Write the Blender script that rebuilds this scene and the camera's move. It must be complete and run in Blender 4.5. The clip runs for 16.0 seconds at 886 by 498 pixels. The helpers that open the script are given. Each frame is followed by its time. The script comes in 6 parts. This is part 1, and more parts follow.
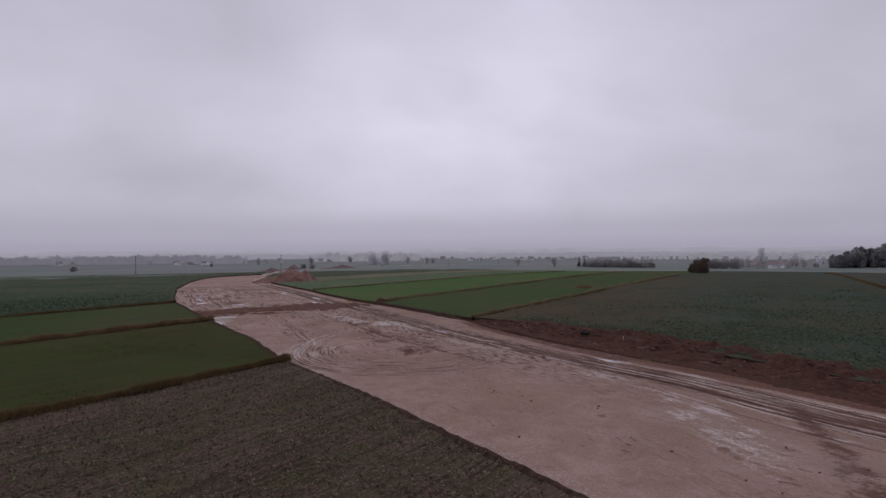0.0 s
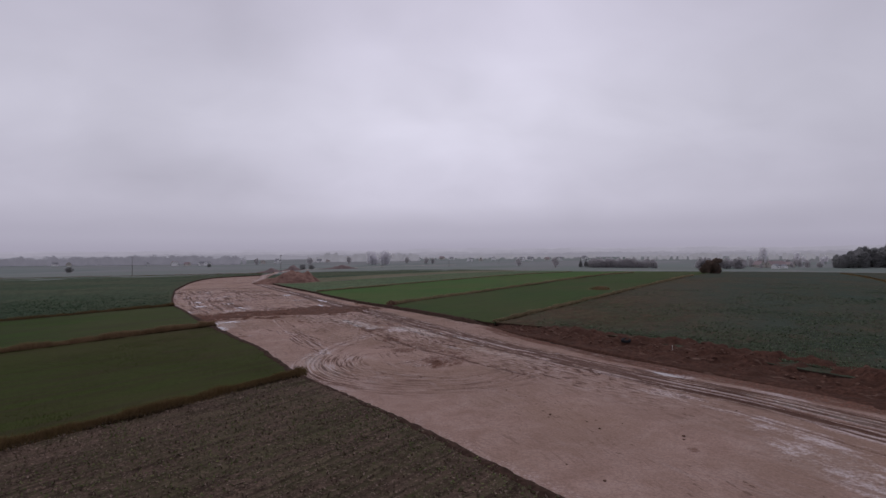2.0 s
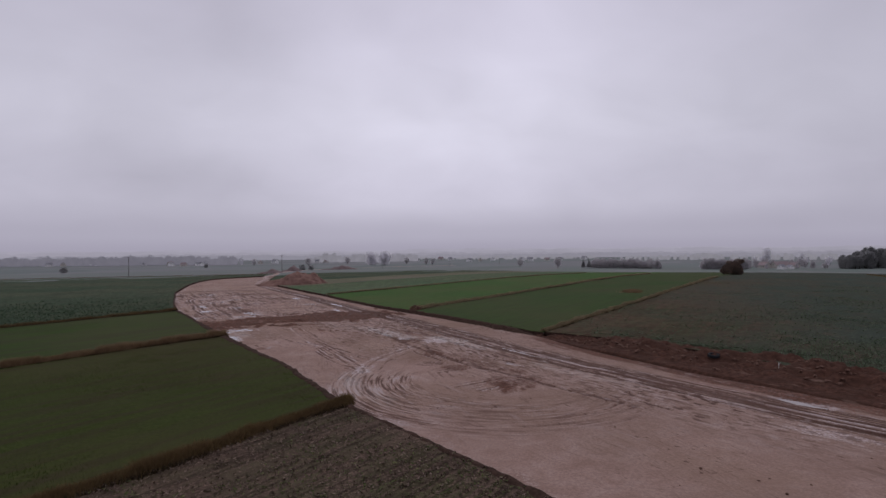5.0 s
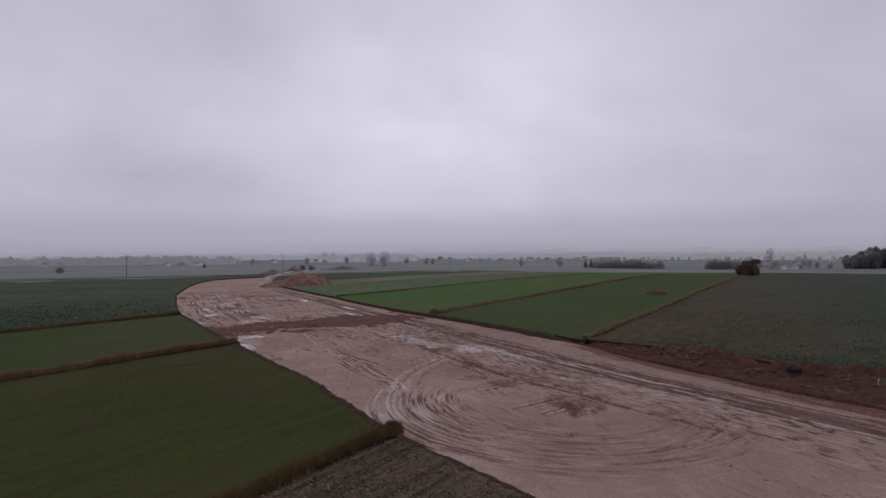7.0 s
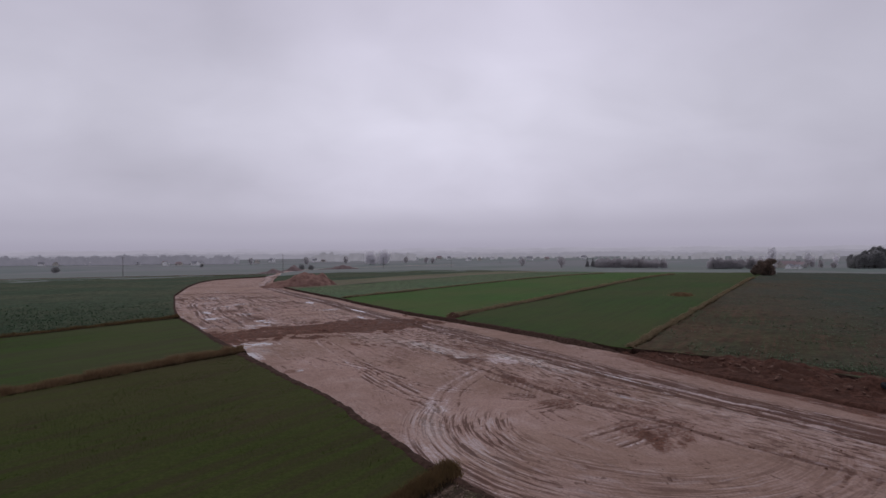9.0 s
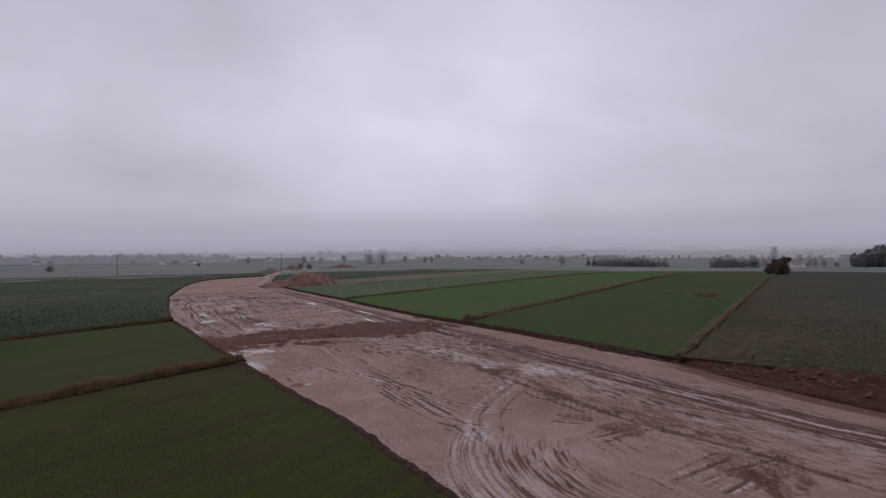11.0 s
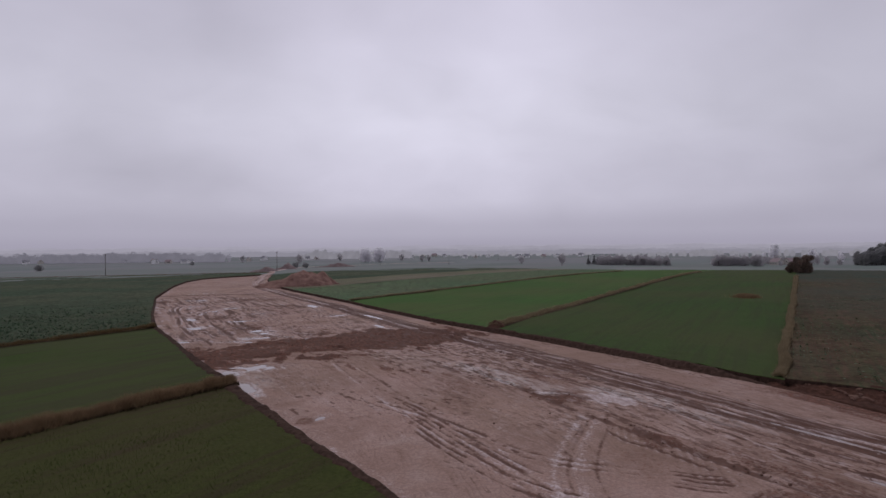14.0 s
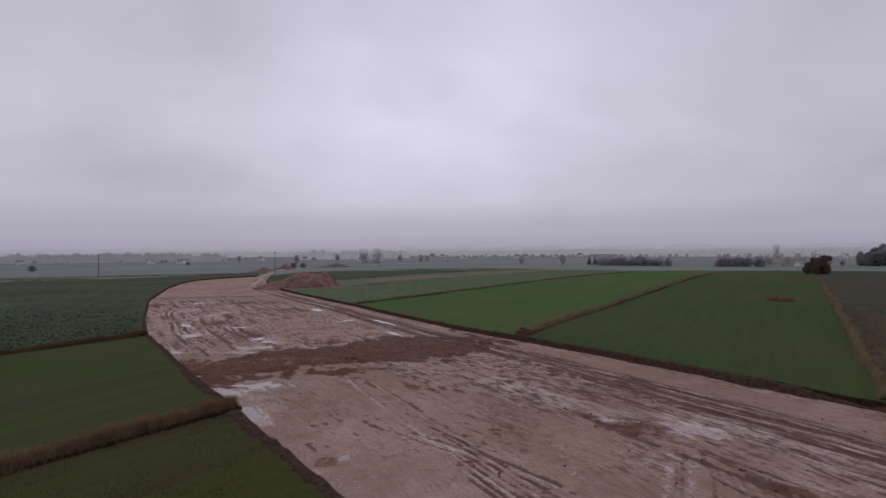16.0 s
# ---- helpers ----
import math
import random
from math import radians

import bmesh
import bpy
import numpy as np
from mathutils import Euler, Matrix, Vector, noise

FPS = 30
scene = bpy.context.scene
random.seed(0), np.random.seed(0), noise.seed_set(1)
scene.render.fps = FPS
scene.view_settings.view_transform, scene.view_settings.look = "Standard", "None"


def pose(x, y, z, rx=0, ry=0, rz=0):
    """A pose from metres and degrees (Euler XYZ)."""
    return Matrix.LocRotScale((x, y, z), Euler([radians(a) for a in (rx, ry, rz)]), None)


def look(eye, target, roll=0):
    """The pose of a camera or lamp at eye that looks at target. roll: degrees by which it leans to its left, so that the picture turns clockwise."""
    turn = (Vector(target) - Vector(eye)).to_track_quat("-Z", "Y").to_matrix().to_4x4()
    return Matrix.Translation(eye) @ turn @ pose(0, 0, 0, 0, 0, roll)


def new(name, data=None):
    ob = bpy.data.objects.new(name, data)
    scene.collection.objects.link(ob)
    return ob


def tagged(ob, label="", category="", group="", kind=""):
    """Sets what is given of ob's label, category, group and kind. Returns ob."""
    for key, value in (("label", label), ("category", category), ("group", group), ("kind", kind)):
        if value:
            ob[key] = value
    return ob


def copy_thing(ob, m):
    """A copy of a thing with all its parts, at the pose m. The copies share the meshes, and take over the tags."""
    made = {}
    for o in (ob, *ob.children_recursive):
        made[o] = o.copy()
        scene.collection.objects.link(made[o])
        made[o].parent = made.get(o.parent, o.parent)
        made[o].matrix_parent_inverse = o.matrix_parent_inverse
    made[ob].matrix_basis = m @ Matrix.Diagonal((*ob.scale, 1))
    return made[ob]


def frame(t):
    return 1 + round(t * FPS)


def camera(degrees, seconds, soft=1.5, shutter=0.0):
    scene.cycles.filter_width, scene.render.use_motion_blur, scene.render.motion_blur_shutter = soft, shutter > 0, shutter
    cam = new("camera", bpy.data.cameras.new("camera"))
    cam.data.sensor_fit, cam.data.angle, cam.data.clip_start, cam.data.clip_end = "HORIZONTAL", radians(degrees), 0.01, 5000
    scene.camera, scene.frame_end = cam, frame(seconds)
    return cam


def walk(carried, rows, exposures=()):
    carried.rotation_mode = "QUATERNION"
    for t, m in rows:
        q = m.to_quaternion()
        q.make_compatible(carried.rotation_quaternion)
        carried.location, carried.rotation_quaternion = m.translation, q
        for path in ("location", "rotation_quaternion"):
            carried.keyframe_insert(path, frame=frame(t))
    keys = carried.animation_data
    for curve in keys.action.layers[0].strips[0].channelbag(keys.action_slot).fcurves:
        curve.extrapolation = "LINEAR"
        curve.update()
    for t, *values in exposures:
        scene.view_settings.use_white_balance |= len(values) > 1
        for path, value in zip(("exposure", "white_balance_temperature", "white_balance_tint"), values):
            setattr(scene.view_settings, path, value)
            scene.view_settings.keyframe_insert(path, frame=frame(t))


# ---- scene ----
cam = camera(77.6, 16.0, soft=1.5)
METRES, EYE, TILT, LEAN, TURN = 65.93, 12.0, 0.0, -0.7, 0.0
ROWS = [
    (0.0, 0.0, 0.0, 0.0, 0.0, 0.11, 1.16),
    (0.5, -0.014, 0.0269, 0.0002, -0.06, 0.11, 1.17),
    (1.0, -0.0277, 0.0536, 0.0002, -0.1, 0.11, 1.17),
    (1.5, -0.0416, 0.0808, 0.0002, -0.17, 0.12, 1.19),
    (2.0, -0.0561, 0.1072, 0.0004, -0.24, 0.13, 1.2),
    (2.5, -0.0714, 0.1336, 0.0007, -0.3, 0.14, 1.19),
    (3.0, -0.0873, 0.1592, 0.001, -0.36, 0.14, 1.2),
    (3.5, -0.104, 0.1847, 0.0013, -0.42, 0.15, 1.22),
    (4.0, -0.1211, 0.2103, 0.0015, -0.49, 0.16, 1.21),
    (6.5, -0.209, 0.3436, 0.0028, -0.81, 0.15, 1.18),
    (7.0, -0.2252, 0.3695, 0.0035, -0.87, 0.14, 1.18),
    (7.5, -0.2398, 0.3944, 0.0038, -0.93, 0.14, 1.17),
    (8.0, -0.2553, 0.4237, 0.0044, -1.0, 0.13, 1.16),
    (8.5, -0.2677, 0.4498, 0.0047, -1.04, 0.09, 1.16),
    (9.0, -0.2813, 0.4798, 0.0046, -1.11, 0.06, 1.16),
    (11.5, -0.3341, 0.6257, 0.0001, -1.45, -0.09, 1.2),
    (12.0, -0.3443, 0.6577, -0.0008, -1.54, -0.12, 1.21),
    (12.5, -0.3535, 0.6851, -0.0015, -1.63, -0.15, 1.22),
    (13.0, -0.3634, 0.717, -0.0022, -1.71, -0.16, 1.23),
    (13.5, -0.372, 0.7449, -0.0025, -1.79, -0.19, 1.24),
    (14.0, -0.3823, 0.7773, -0.0029, -1.89, -0.2, 1.22),
    (14.5, -0.3926, 0.8054, -0.0035, -1.97, -0.19, 1.19),
    (15.0, -0.4042, 0.8375, -0.0035, -2.04, -0.18, 1.21),
    (15.5, -0.415, 0.8653, -0.004, -2.12, -0.17, 1.2),
    (16.0, -0.4292, 0.897, -0.0042, -2.22, -0.18, 1.19),
]
walk(cam, [(t, pose(0, 0, EYE, TILT, LEAN, TURN) @ pose(METRES * x, METRES * y, METRES * z, 90 + pitch, roll, yaw)) for t, x, y, z, yaw, pitch, roll in ROWS])

# ---- world and sun: a low overcast sky ----
SUN_ELEV, SUN_AZ = 52.0, -3.0
world = bpy.data.worlds.new("overcast_sky")
scene.world = world
world.use_nodes = True
wn, wl = world.node_tree.nodes, world.node_tree.links
wn.clear()


def wnode(kind, **values):
    n = wn.new(kind)
    for key, value in values.items():
        n.inputs[key].default_value = value
    return n


def wmath(op, a, b):
    n = wn.new("ShaderNodeMath")
    n.operation = op
    for i, v in enumerate((a, b)):
        if isinstance(v, (int, float)):
            n.inputs[i].default_value = v
        else:
            wl.new(v, n.inputs[i])
    return n.outputs[0]


w_co = wn.new("ShaderNodeTexCoord")
w_sep = wn.new("ShaderNodeSeparateXYZ")
wl.new(w_co.outputs["Generated"], w_sep.inputs[0])
w_up = wmath("MAXIMUM", w_sep.outputs["Z"], 0.0)
w_den = wmath("ADD", w_up, 0.45)
w_flat = wn.new("ShaderNodeCombineXYZ")
wl.new(wmath("DIVIDE", w_sep.outputs["X"], w_den), w_flat.inputs[0])
wl.new(wmath("DIVIDE", w_sep.outputs["Y"], w_den), w_flat.inputs[1])


def cloud(scale, detail, rough, stretch, turn):
    mp = wn.new("ShaderNodeMapping")
    mp.inputs["Scale"].default_value = stretch
    mp.inputs["Rotation"].default_value = (0, 0, radians(turn))
    wl.new(w_flat.outputs[0], mp.inputs["Vector"])
    n = wnode("ShaderNodeTexNoise", Scale=scale, Detail=detail, Roughness=rough, Distortion=0.4)
    wl.new(mp.outputs[0], n.inputs["Vector"])
    return n.outputs["Fac"]


w_cloud = wmath("ADD", wmath("MULTIPLY", cloud(1.5, 3, 0.42, (1, 1.1, 1), 20), 0.7), wmath("MULTIPLY", cloud(4.0, 5, 0.5, (1, 1.2, 1), -15), 0.3))
w_grad = wn.new("ShaderNodeValToRGB")
w_grad.color_ramp.interpolation = "EASE"
stops = w_grad.color_ramp.elements
stops[0].position, stops[0].color = 0.0, (0.388, 0.366, 0.462, 1)
stops[1].position, stops[1].color = 1.0, (0.405, 0.392, 0.48, 1)
for at, c in ((0.03, (0.45, 0.43, 0.532, 1)), (0.09, (0.565, 0.545, 0.66, 1)), (0.22, (0.64, 0.623, 0.742, 1)), (0.42, (0.57, 0.548, 0.668, 1)), (0.62, (0.46, 0.445, 0.54, 1))):
    e = stops.new(at)
    e.color = c
wl.new(w_up, w_grad.inputs[0])
w_gain = wn.new("ShaderNodeMapRange")
w_gain.inputs["From Min"].default_value, w_gain.inputs["From Max"].default_value = 0.3, 0.7
w_gain.inputs["To Min"].default_value, w_gain.inputs["To Max"].default_value = 0.865, 1.115
wl.new(w_cloud, w_gain.inputs["Value"])
# low mist hides the cloud relief near the horizon
w_fade = wn.new("ShaderNodeMapRange")
w_fade.inputs["From Min"].default_value, w_fade.inputs["From Max"].default_value = 0.0, 0.12
wl.new(w_up, w_fade.inputs["Value"])
w_dot = wn.new("ShaderNodeVectorMath")
w_dot.operation = "DOT_PRODUCT"
wl.new(w_co.outputs["Generated"], w_dot.inputs[0])
w_dot.inputs[1].default_value = (math.sin(radians(SUN_AZ)) * math.cos(radians(SUN_ELEV)), math.cos(radians(SUN_AZ)) * math.cos(radians(SUN_ELEV)), math.sin(radians(SUN_ELEV)))
w_thin = wn.new("ShaderNodeMapRange")
w_thin.interpolation_type = "SMOOTHSTEP"
for key_, val_ in (("From Min", 0.35), ("From Max", 0.9), ("To Min", 0.9), ("To Max", 1.04)):
    w_thin.inputs[key_].default_value = val_
wl.new(w_dot.outputs["Value"], w_thin.inputs["Value"])
# the cloud deck is thinner over the road's far end than to either side
w_bear = wmath("ARCTAN2", w_sep.outputs["X"], w_sep.outputs["Y"])
w_gap = wn.new("ShaderNodeMapRange")
w_gap.interpolation_type = "SMOOTHERSTEP"
for key_, val_ in (("From Min", 0.0), ("From Max", 0.62), ("To Min", 1.10), ("To Max", 0.90)):
    w_gap.inputs[key_].default_value = val_
wl.new(wmath("ABSOLUTE", wmath("ADD", w_bear, -0.03), 0.0), w_gap.inputs["Value"])
w_mix = wn.new("ShaderNodeMix")
w_mix.inputs["A"].default_value = 1.0
wl.new(w_fade.outputs[0], w_mix.inputs["Factor"])
wl.new(wmath("MULTIPLY", wmath("MULTIPLY", w_gain.outputs[0], w_thin.outputs[0]), w_gap.outputs[0]), w_mix.inputs["B"])
w_col = wn.new("ShaderNodeVectorMath")
w_col.operation = "SCALE"
wl.new(w_grad.outputs[0], w_col.inputs[0])
wl.new(w_mix.outputs[0], w_col.inputs["Scale"])
w_bg = wnode("ShaderNodeBackground", Strength=0.97)
wl.new(w_col.outputs[0], w_bg.inputs["Color"])
w_sky = wn.new("ShaderNodeTexSky")
w_sky.sky_type, w_sky.sun_disc = "NISHITA", False
w_sky.sun_elevation, w_sky.sun_rotation = radians(SUN_ELEV), radians(SUN_AZ)
w_sky.air_density, w_sky.dust_density = 1.0, 4.0
w_bg2 = wnode("ShaderNodeBackground", Strength=0.05)
wl.new(w_sky.outputs[0], w_bg2.inputs["Color"])
w_sum = wn.new("ShaderNodeMixShader")
w_sum.inputs[0].default_value = 0.03
wl.new(w_bg.outputs[0], w_sum.inputs[1])
wl.new(w_bg2.outputs[0], w_sum.inputs[2])
wl.new(w_sum.outputs[0], wn.new("ShaderNodeOutputWorld").inputs[0])

sun = new("sun", bpy.data.lights.new("sun", "SUN"))
sun.data.energy, sun.data.angle, sun.data.color = 0.6, radians(40), (1.0, 0.97, 0.94)
sun.matrix_world = look((math.sin(radians(SUN_AZ)) * 100, math.cos(radians(SUN_AZ)) * 100, 100 * math.tan(radians(SUN_ELEV))), (0, 0, 0))

# ---- helpers of the scene ----


def sstep(a, b, x):
    u = np.clip((x - a) / (b - a), 0, 1)
    return u * u * (3 - 2 * u)


def lattice(ix, iy, seed):
    h = np.sin(ix * 127.1 + iy * 311.7 + seed * 74.7) * 43758.5453
    return h - np.floor(h)


def vnoise(x, y, seed=0):
    """Smooth value noise from -1 to 1."""
    x, y = np.asarray(x, float), np.asarray(y, float)
    ix, iy = np.floor(x), np.floor(y)
    fx, fy = x - ix, y - iy
    fx, fy = fx * fx * (3 - 2 * fx), fy * fy * (3 - 2 * fy)
    a, b = lattice(ix, iy, seed), lattice(ix + 1, iy, seed)
    c, d = lattice(ix, iy + 1, seed), lattice(ix + 1, iy + 1, seed)
    return 2 * ((a + (b - a) * fx) * (1 - fy) + (c + (d - c) * fx) * fy) - 1


def fbm(x, y, octaves=4, seed=0):
    total, amp = 0, 1.0
    for k in range(octaves):
        total = total + amp * vnoise(np.asarray(x) * 2 ** k, np.asarray(y) * 2 ** k, seed + k)
        amp *= 0.5
    return total / 1.6


def lie(x, y):
    """Height of the land: a gentle rise to the right, falling to a wide plain."""
    x, y = np.asarray(x, float), np.asarray(y, float)
    w = sstep(-80, 120, x)
    r = np.hypot(x, y)
    u = np.clip((r - (260 - 60 * w)) / ((950 - 200 * w) - (260 - 60 * w)), 0, 1)
    return 1.6 * np.tanh(x / 131) - (12 + 3 * w) * u * u * (3 - 2 * u)


def resample(points, n, power=1.0):
    """n points along a polyline, packed towards its start if power > 1."""
    p = np.array(points, float)
    d = np.concatenate([[0], np.cumsum(np.hypot(*np.diff(p, axis=0).T))])
    s = np.linspace(0, 1, n) ** power * d[-1]
    return np.stack([np.interp(s, d, p[:, 0]), np.interp(s, d, p[:, 1])], 1)


def rounded(points, n=200):
    """A polyline with its corners worn off."""
    p = resample(points, n)
    for _ in range(10):
        p[1:-1] = (p[:-2] + 2 * p[1:-1] + p[2:]) / 4
    return p


def mesh_of(name, verts, faces, mat, smooth=False):
    me = bpy.data.meshes.new(name)
    verts, faces = np.asarray(verts, np.float32), np.asarray(faces, np.int32)
    me.vertices.add(len(verts))
    me.vertices.foreach_set("co", verts.ravel())
    k = faces.shape[1]
    me.loops.add(faces.size)
    me.loops.foreach_set("vertex_index", faces.ravel())
    me.polygons.add(len(faces))
    me.polygons.foreach_set("loop_start", np.arange(0, faces.size, k, dtype=np.int32))
    if smooth:
        me.polygons.foreach_set("use_smooth", np.ones(len(faces), bool))
    me.materials.append(mat)
    me.update(calc_edges=True)
    me.validate()
    return me


def grid_faces(a, b):
    i = np.arange(a * b).reshape(a, b)
    return np.stack([i[:-1, :-1], i[1:, :-1], i[1:, 1:], i[:-1, 1:]], -1).reshape(-1, 4)


def sheet(name, X, Y, Z, mat, attrs=None, flip=False):
    """A sheet of land from grids of places."""
    f = grid_faces(*X.shape)
    if flip:
        f = f[:, ::-1]
    me = mesh_of(name, np.stack([X, Y, Z], -1).reshape(-1, 3), f, mat, True)
    for key, values in (attrs or {}).items():
        me.attributes.new(key, "FLOAT", "POINT").data.foreach_set("value", np.asarray(values, np.float32).ravel())
    return new(name, me)


def part(name, bm, mat, parent=None, label="", smooth=False):
    me = bpy.data.meshes.new(name)
    bm.normal_update()
    bm.to_mesh(me)
    bm.free()
    me.materials.append(mat)
    if smooth:
        me.polygons.foreach_set("use_smooth", np.ones(len(me.polygons), bool))
    ob = new(name, me)
    ob.parent = parent
    return tagged(ob, label)


def box(bm, size, at, turn=0.0):
    m = pose(*at, 0, 0, turn) @ Matrix.Diagonal((*size, 1))
    return bmesh.ops.create_cube(bm, size=1, matrix=m)["verts"]


def tube(bm, a, b, r0, r1, sides=8):
    a, b = Vector(a), Vector(b)
    d = b - a
    m = Matrix.Translation((a + b) / 2) @ d.to_track_quat("Z", "Y").to_matrix().to_4x4()
    bmesh.ops.create_cone(bm, cap_ends=True, segments=sides, radius1=r0, radius2=r1, depth=d.length, matrix=m)


# ---- materials ----
class Mat:
    """A node material, built step by step."""

    def __init__(self, name, rough=0.9, gloss=0.04):
        self.m = bpy.data.materials.new(name)
        self.m.use_nodes = True
        self.t = self.m.node_tree
        self.b = self.t.nodes["Principled BSDF"]
        self.b.inputs["Roughness"].default_value = rough
        self.b.inputs["Specular IOR Level"].default_value = gloss
        self.co = self.t.nodes.new("ShaderNodeTexCoord").outputs["Object"]

    def link(self, a, b):
        self.t.links.new(a, b)

    def noise(self, scale, detail=4, rough=0.55, stretch=None, turn=0.0, distort=0.0):
        n = self.t.nodes.new("ShaderNodeTexNoise")
        n.inputs["Scale"].default_value, n.inputs["Detail"].default_value = scale, detail
        n.inputs["Roughness"].default_value, n.inputs["Distortion"].default_value = rough, distort
        if stretch:
            mp = self.t.nodes.new("ShaderNodeMapping")
            mp.vector_type = "TEXTURE"
            mp.inputs["Rotation"].default_value = (0, 0, radians(turn))
            mp.inputs["Scale"].default_value = stretch
            self.link(self.co, mp.inputs["Vector"])
            self.link(mp.outputs[0], n.inputs["Vector"])
        else:
            self.link(self.co, n.inputs["Vector"])
        return n.outputs["Fac"]

    def ramp(self, fac, *stops_):
        r = self.t.nodes.new("ShaderNodeValToRGB")
        els = r.color_ramp.elements
        while len(els) < len(stops_):
            els.new(0.5)
        for e_, (at, c) in zip(els, stops_):
            e_.position, e_.color = at, (c if len(c) == 4 else (*c, 1))
        self.link(fac, r.inputs[0])
        return r.outputs[0]

    def step(self, fac, a, b, lo=0.0, hi=1.0):
        n = self.t.nodes.new("ShaderNodeMapRange")
        n.interpolation_type = "SMOOTHSTEP"
        for key, v in (("From Min", a), ("From Max", b), ("To Min", lo), ("To Max", hi)):
            n.inputs[key].default_value = v
        self.link(fac, n.inputs["Value"])
        return n.outputs[0]

    def calc(self, op, a, b=0.0):
        n = self.t.nodes.new("ShaderNodeMath")
        n.operation = op
        n.use_clamp = op in ("ADD", "MULTIPLY")
        for i, v in enumerate((a, b)):
            if isinstance(v, (int, float)):
                n.inputs[i].default_value = v
            else:
                self.link(v, n.inputs[i])
        return n.outputs[0]

    def mix(self, fac, a, b, blend="MIX"):
        n = self.t.nodes.new("ShaderNodeMix")
        n.data_type, n.blend_type = "RGBA", blend
        for i, v in ((0, fac), (6, a), (7, b)):
            if isinstance(v, (int, float)):
                n.inputs[i].default_value = v
            elif isinstance(v, tuple):
                n.inputs[i].default_value = (*v, 1)
            else:
                self.link(v, n.inputs[i])
        return n.outputs[2]

    def attr(self, name):
        n = self.t.nodes.new("ShaderNodeAttribute")
        n.attribute_name = name
        return n.outputs["Fac"]

    def island(self):
        return self.t.nodes.new("ShaderNodeNewGeometry").outputs["Random Per Island"]

    def thing(self):
        return self.t.nodes.new("ShaderNodeObjectInfo").outputs["Random"]

    def rough(self, v):
        self.link(v, self.b.inputs["Roughness"])

    def bump(self, height, strength=0.5, depth=0.05):
        n = self.t.nodes.new("ShaderNodeBump")
        n.inputs["Strength"].default_value, n.inputs["Distance"].default_value = strength, depth
        self.link(height, n.inputs["Height"])
        self.link(n.outputs[0], self.b.inputs["Normal"])

    def done(self, col):
        if isinstance(col, tuple):
            self.b.inputs["Base Color"].default_value = (*col, 1)
        else:
            self.link(col, self.b.inputs["Base Color"])
        return self.m


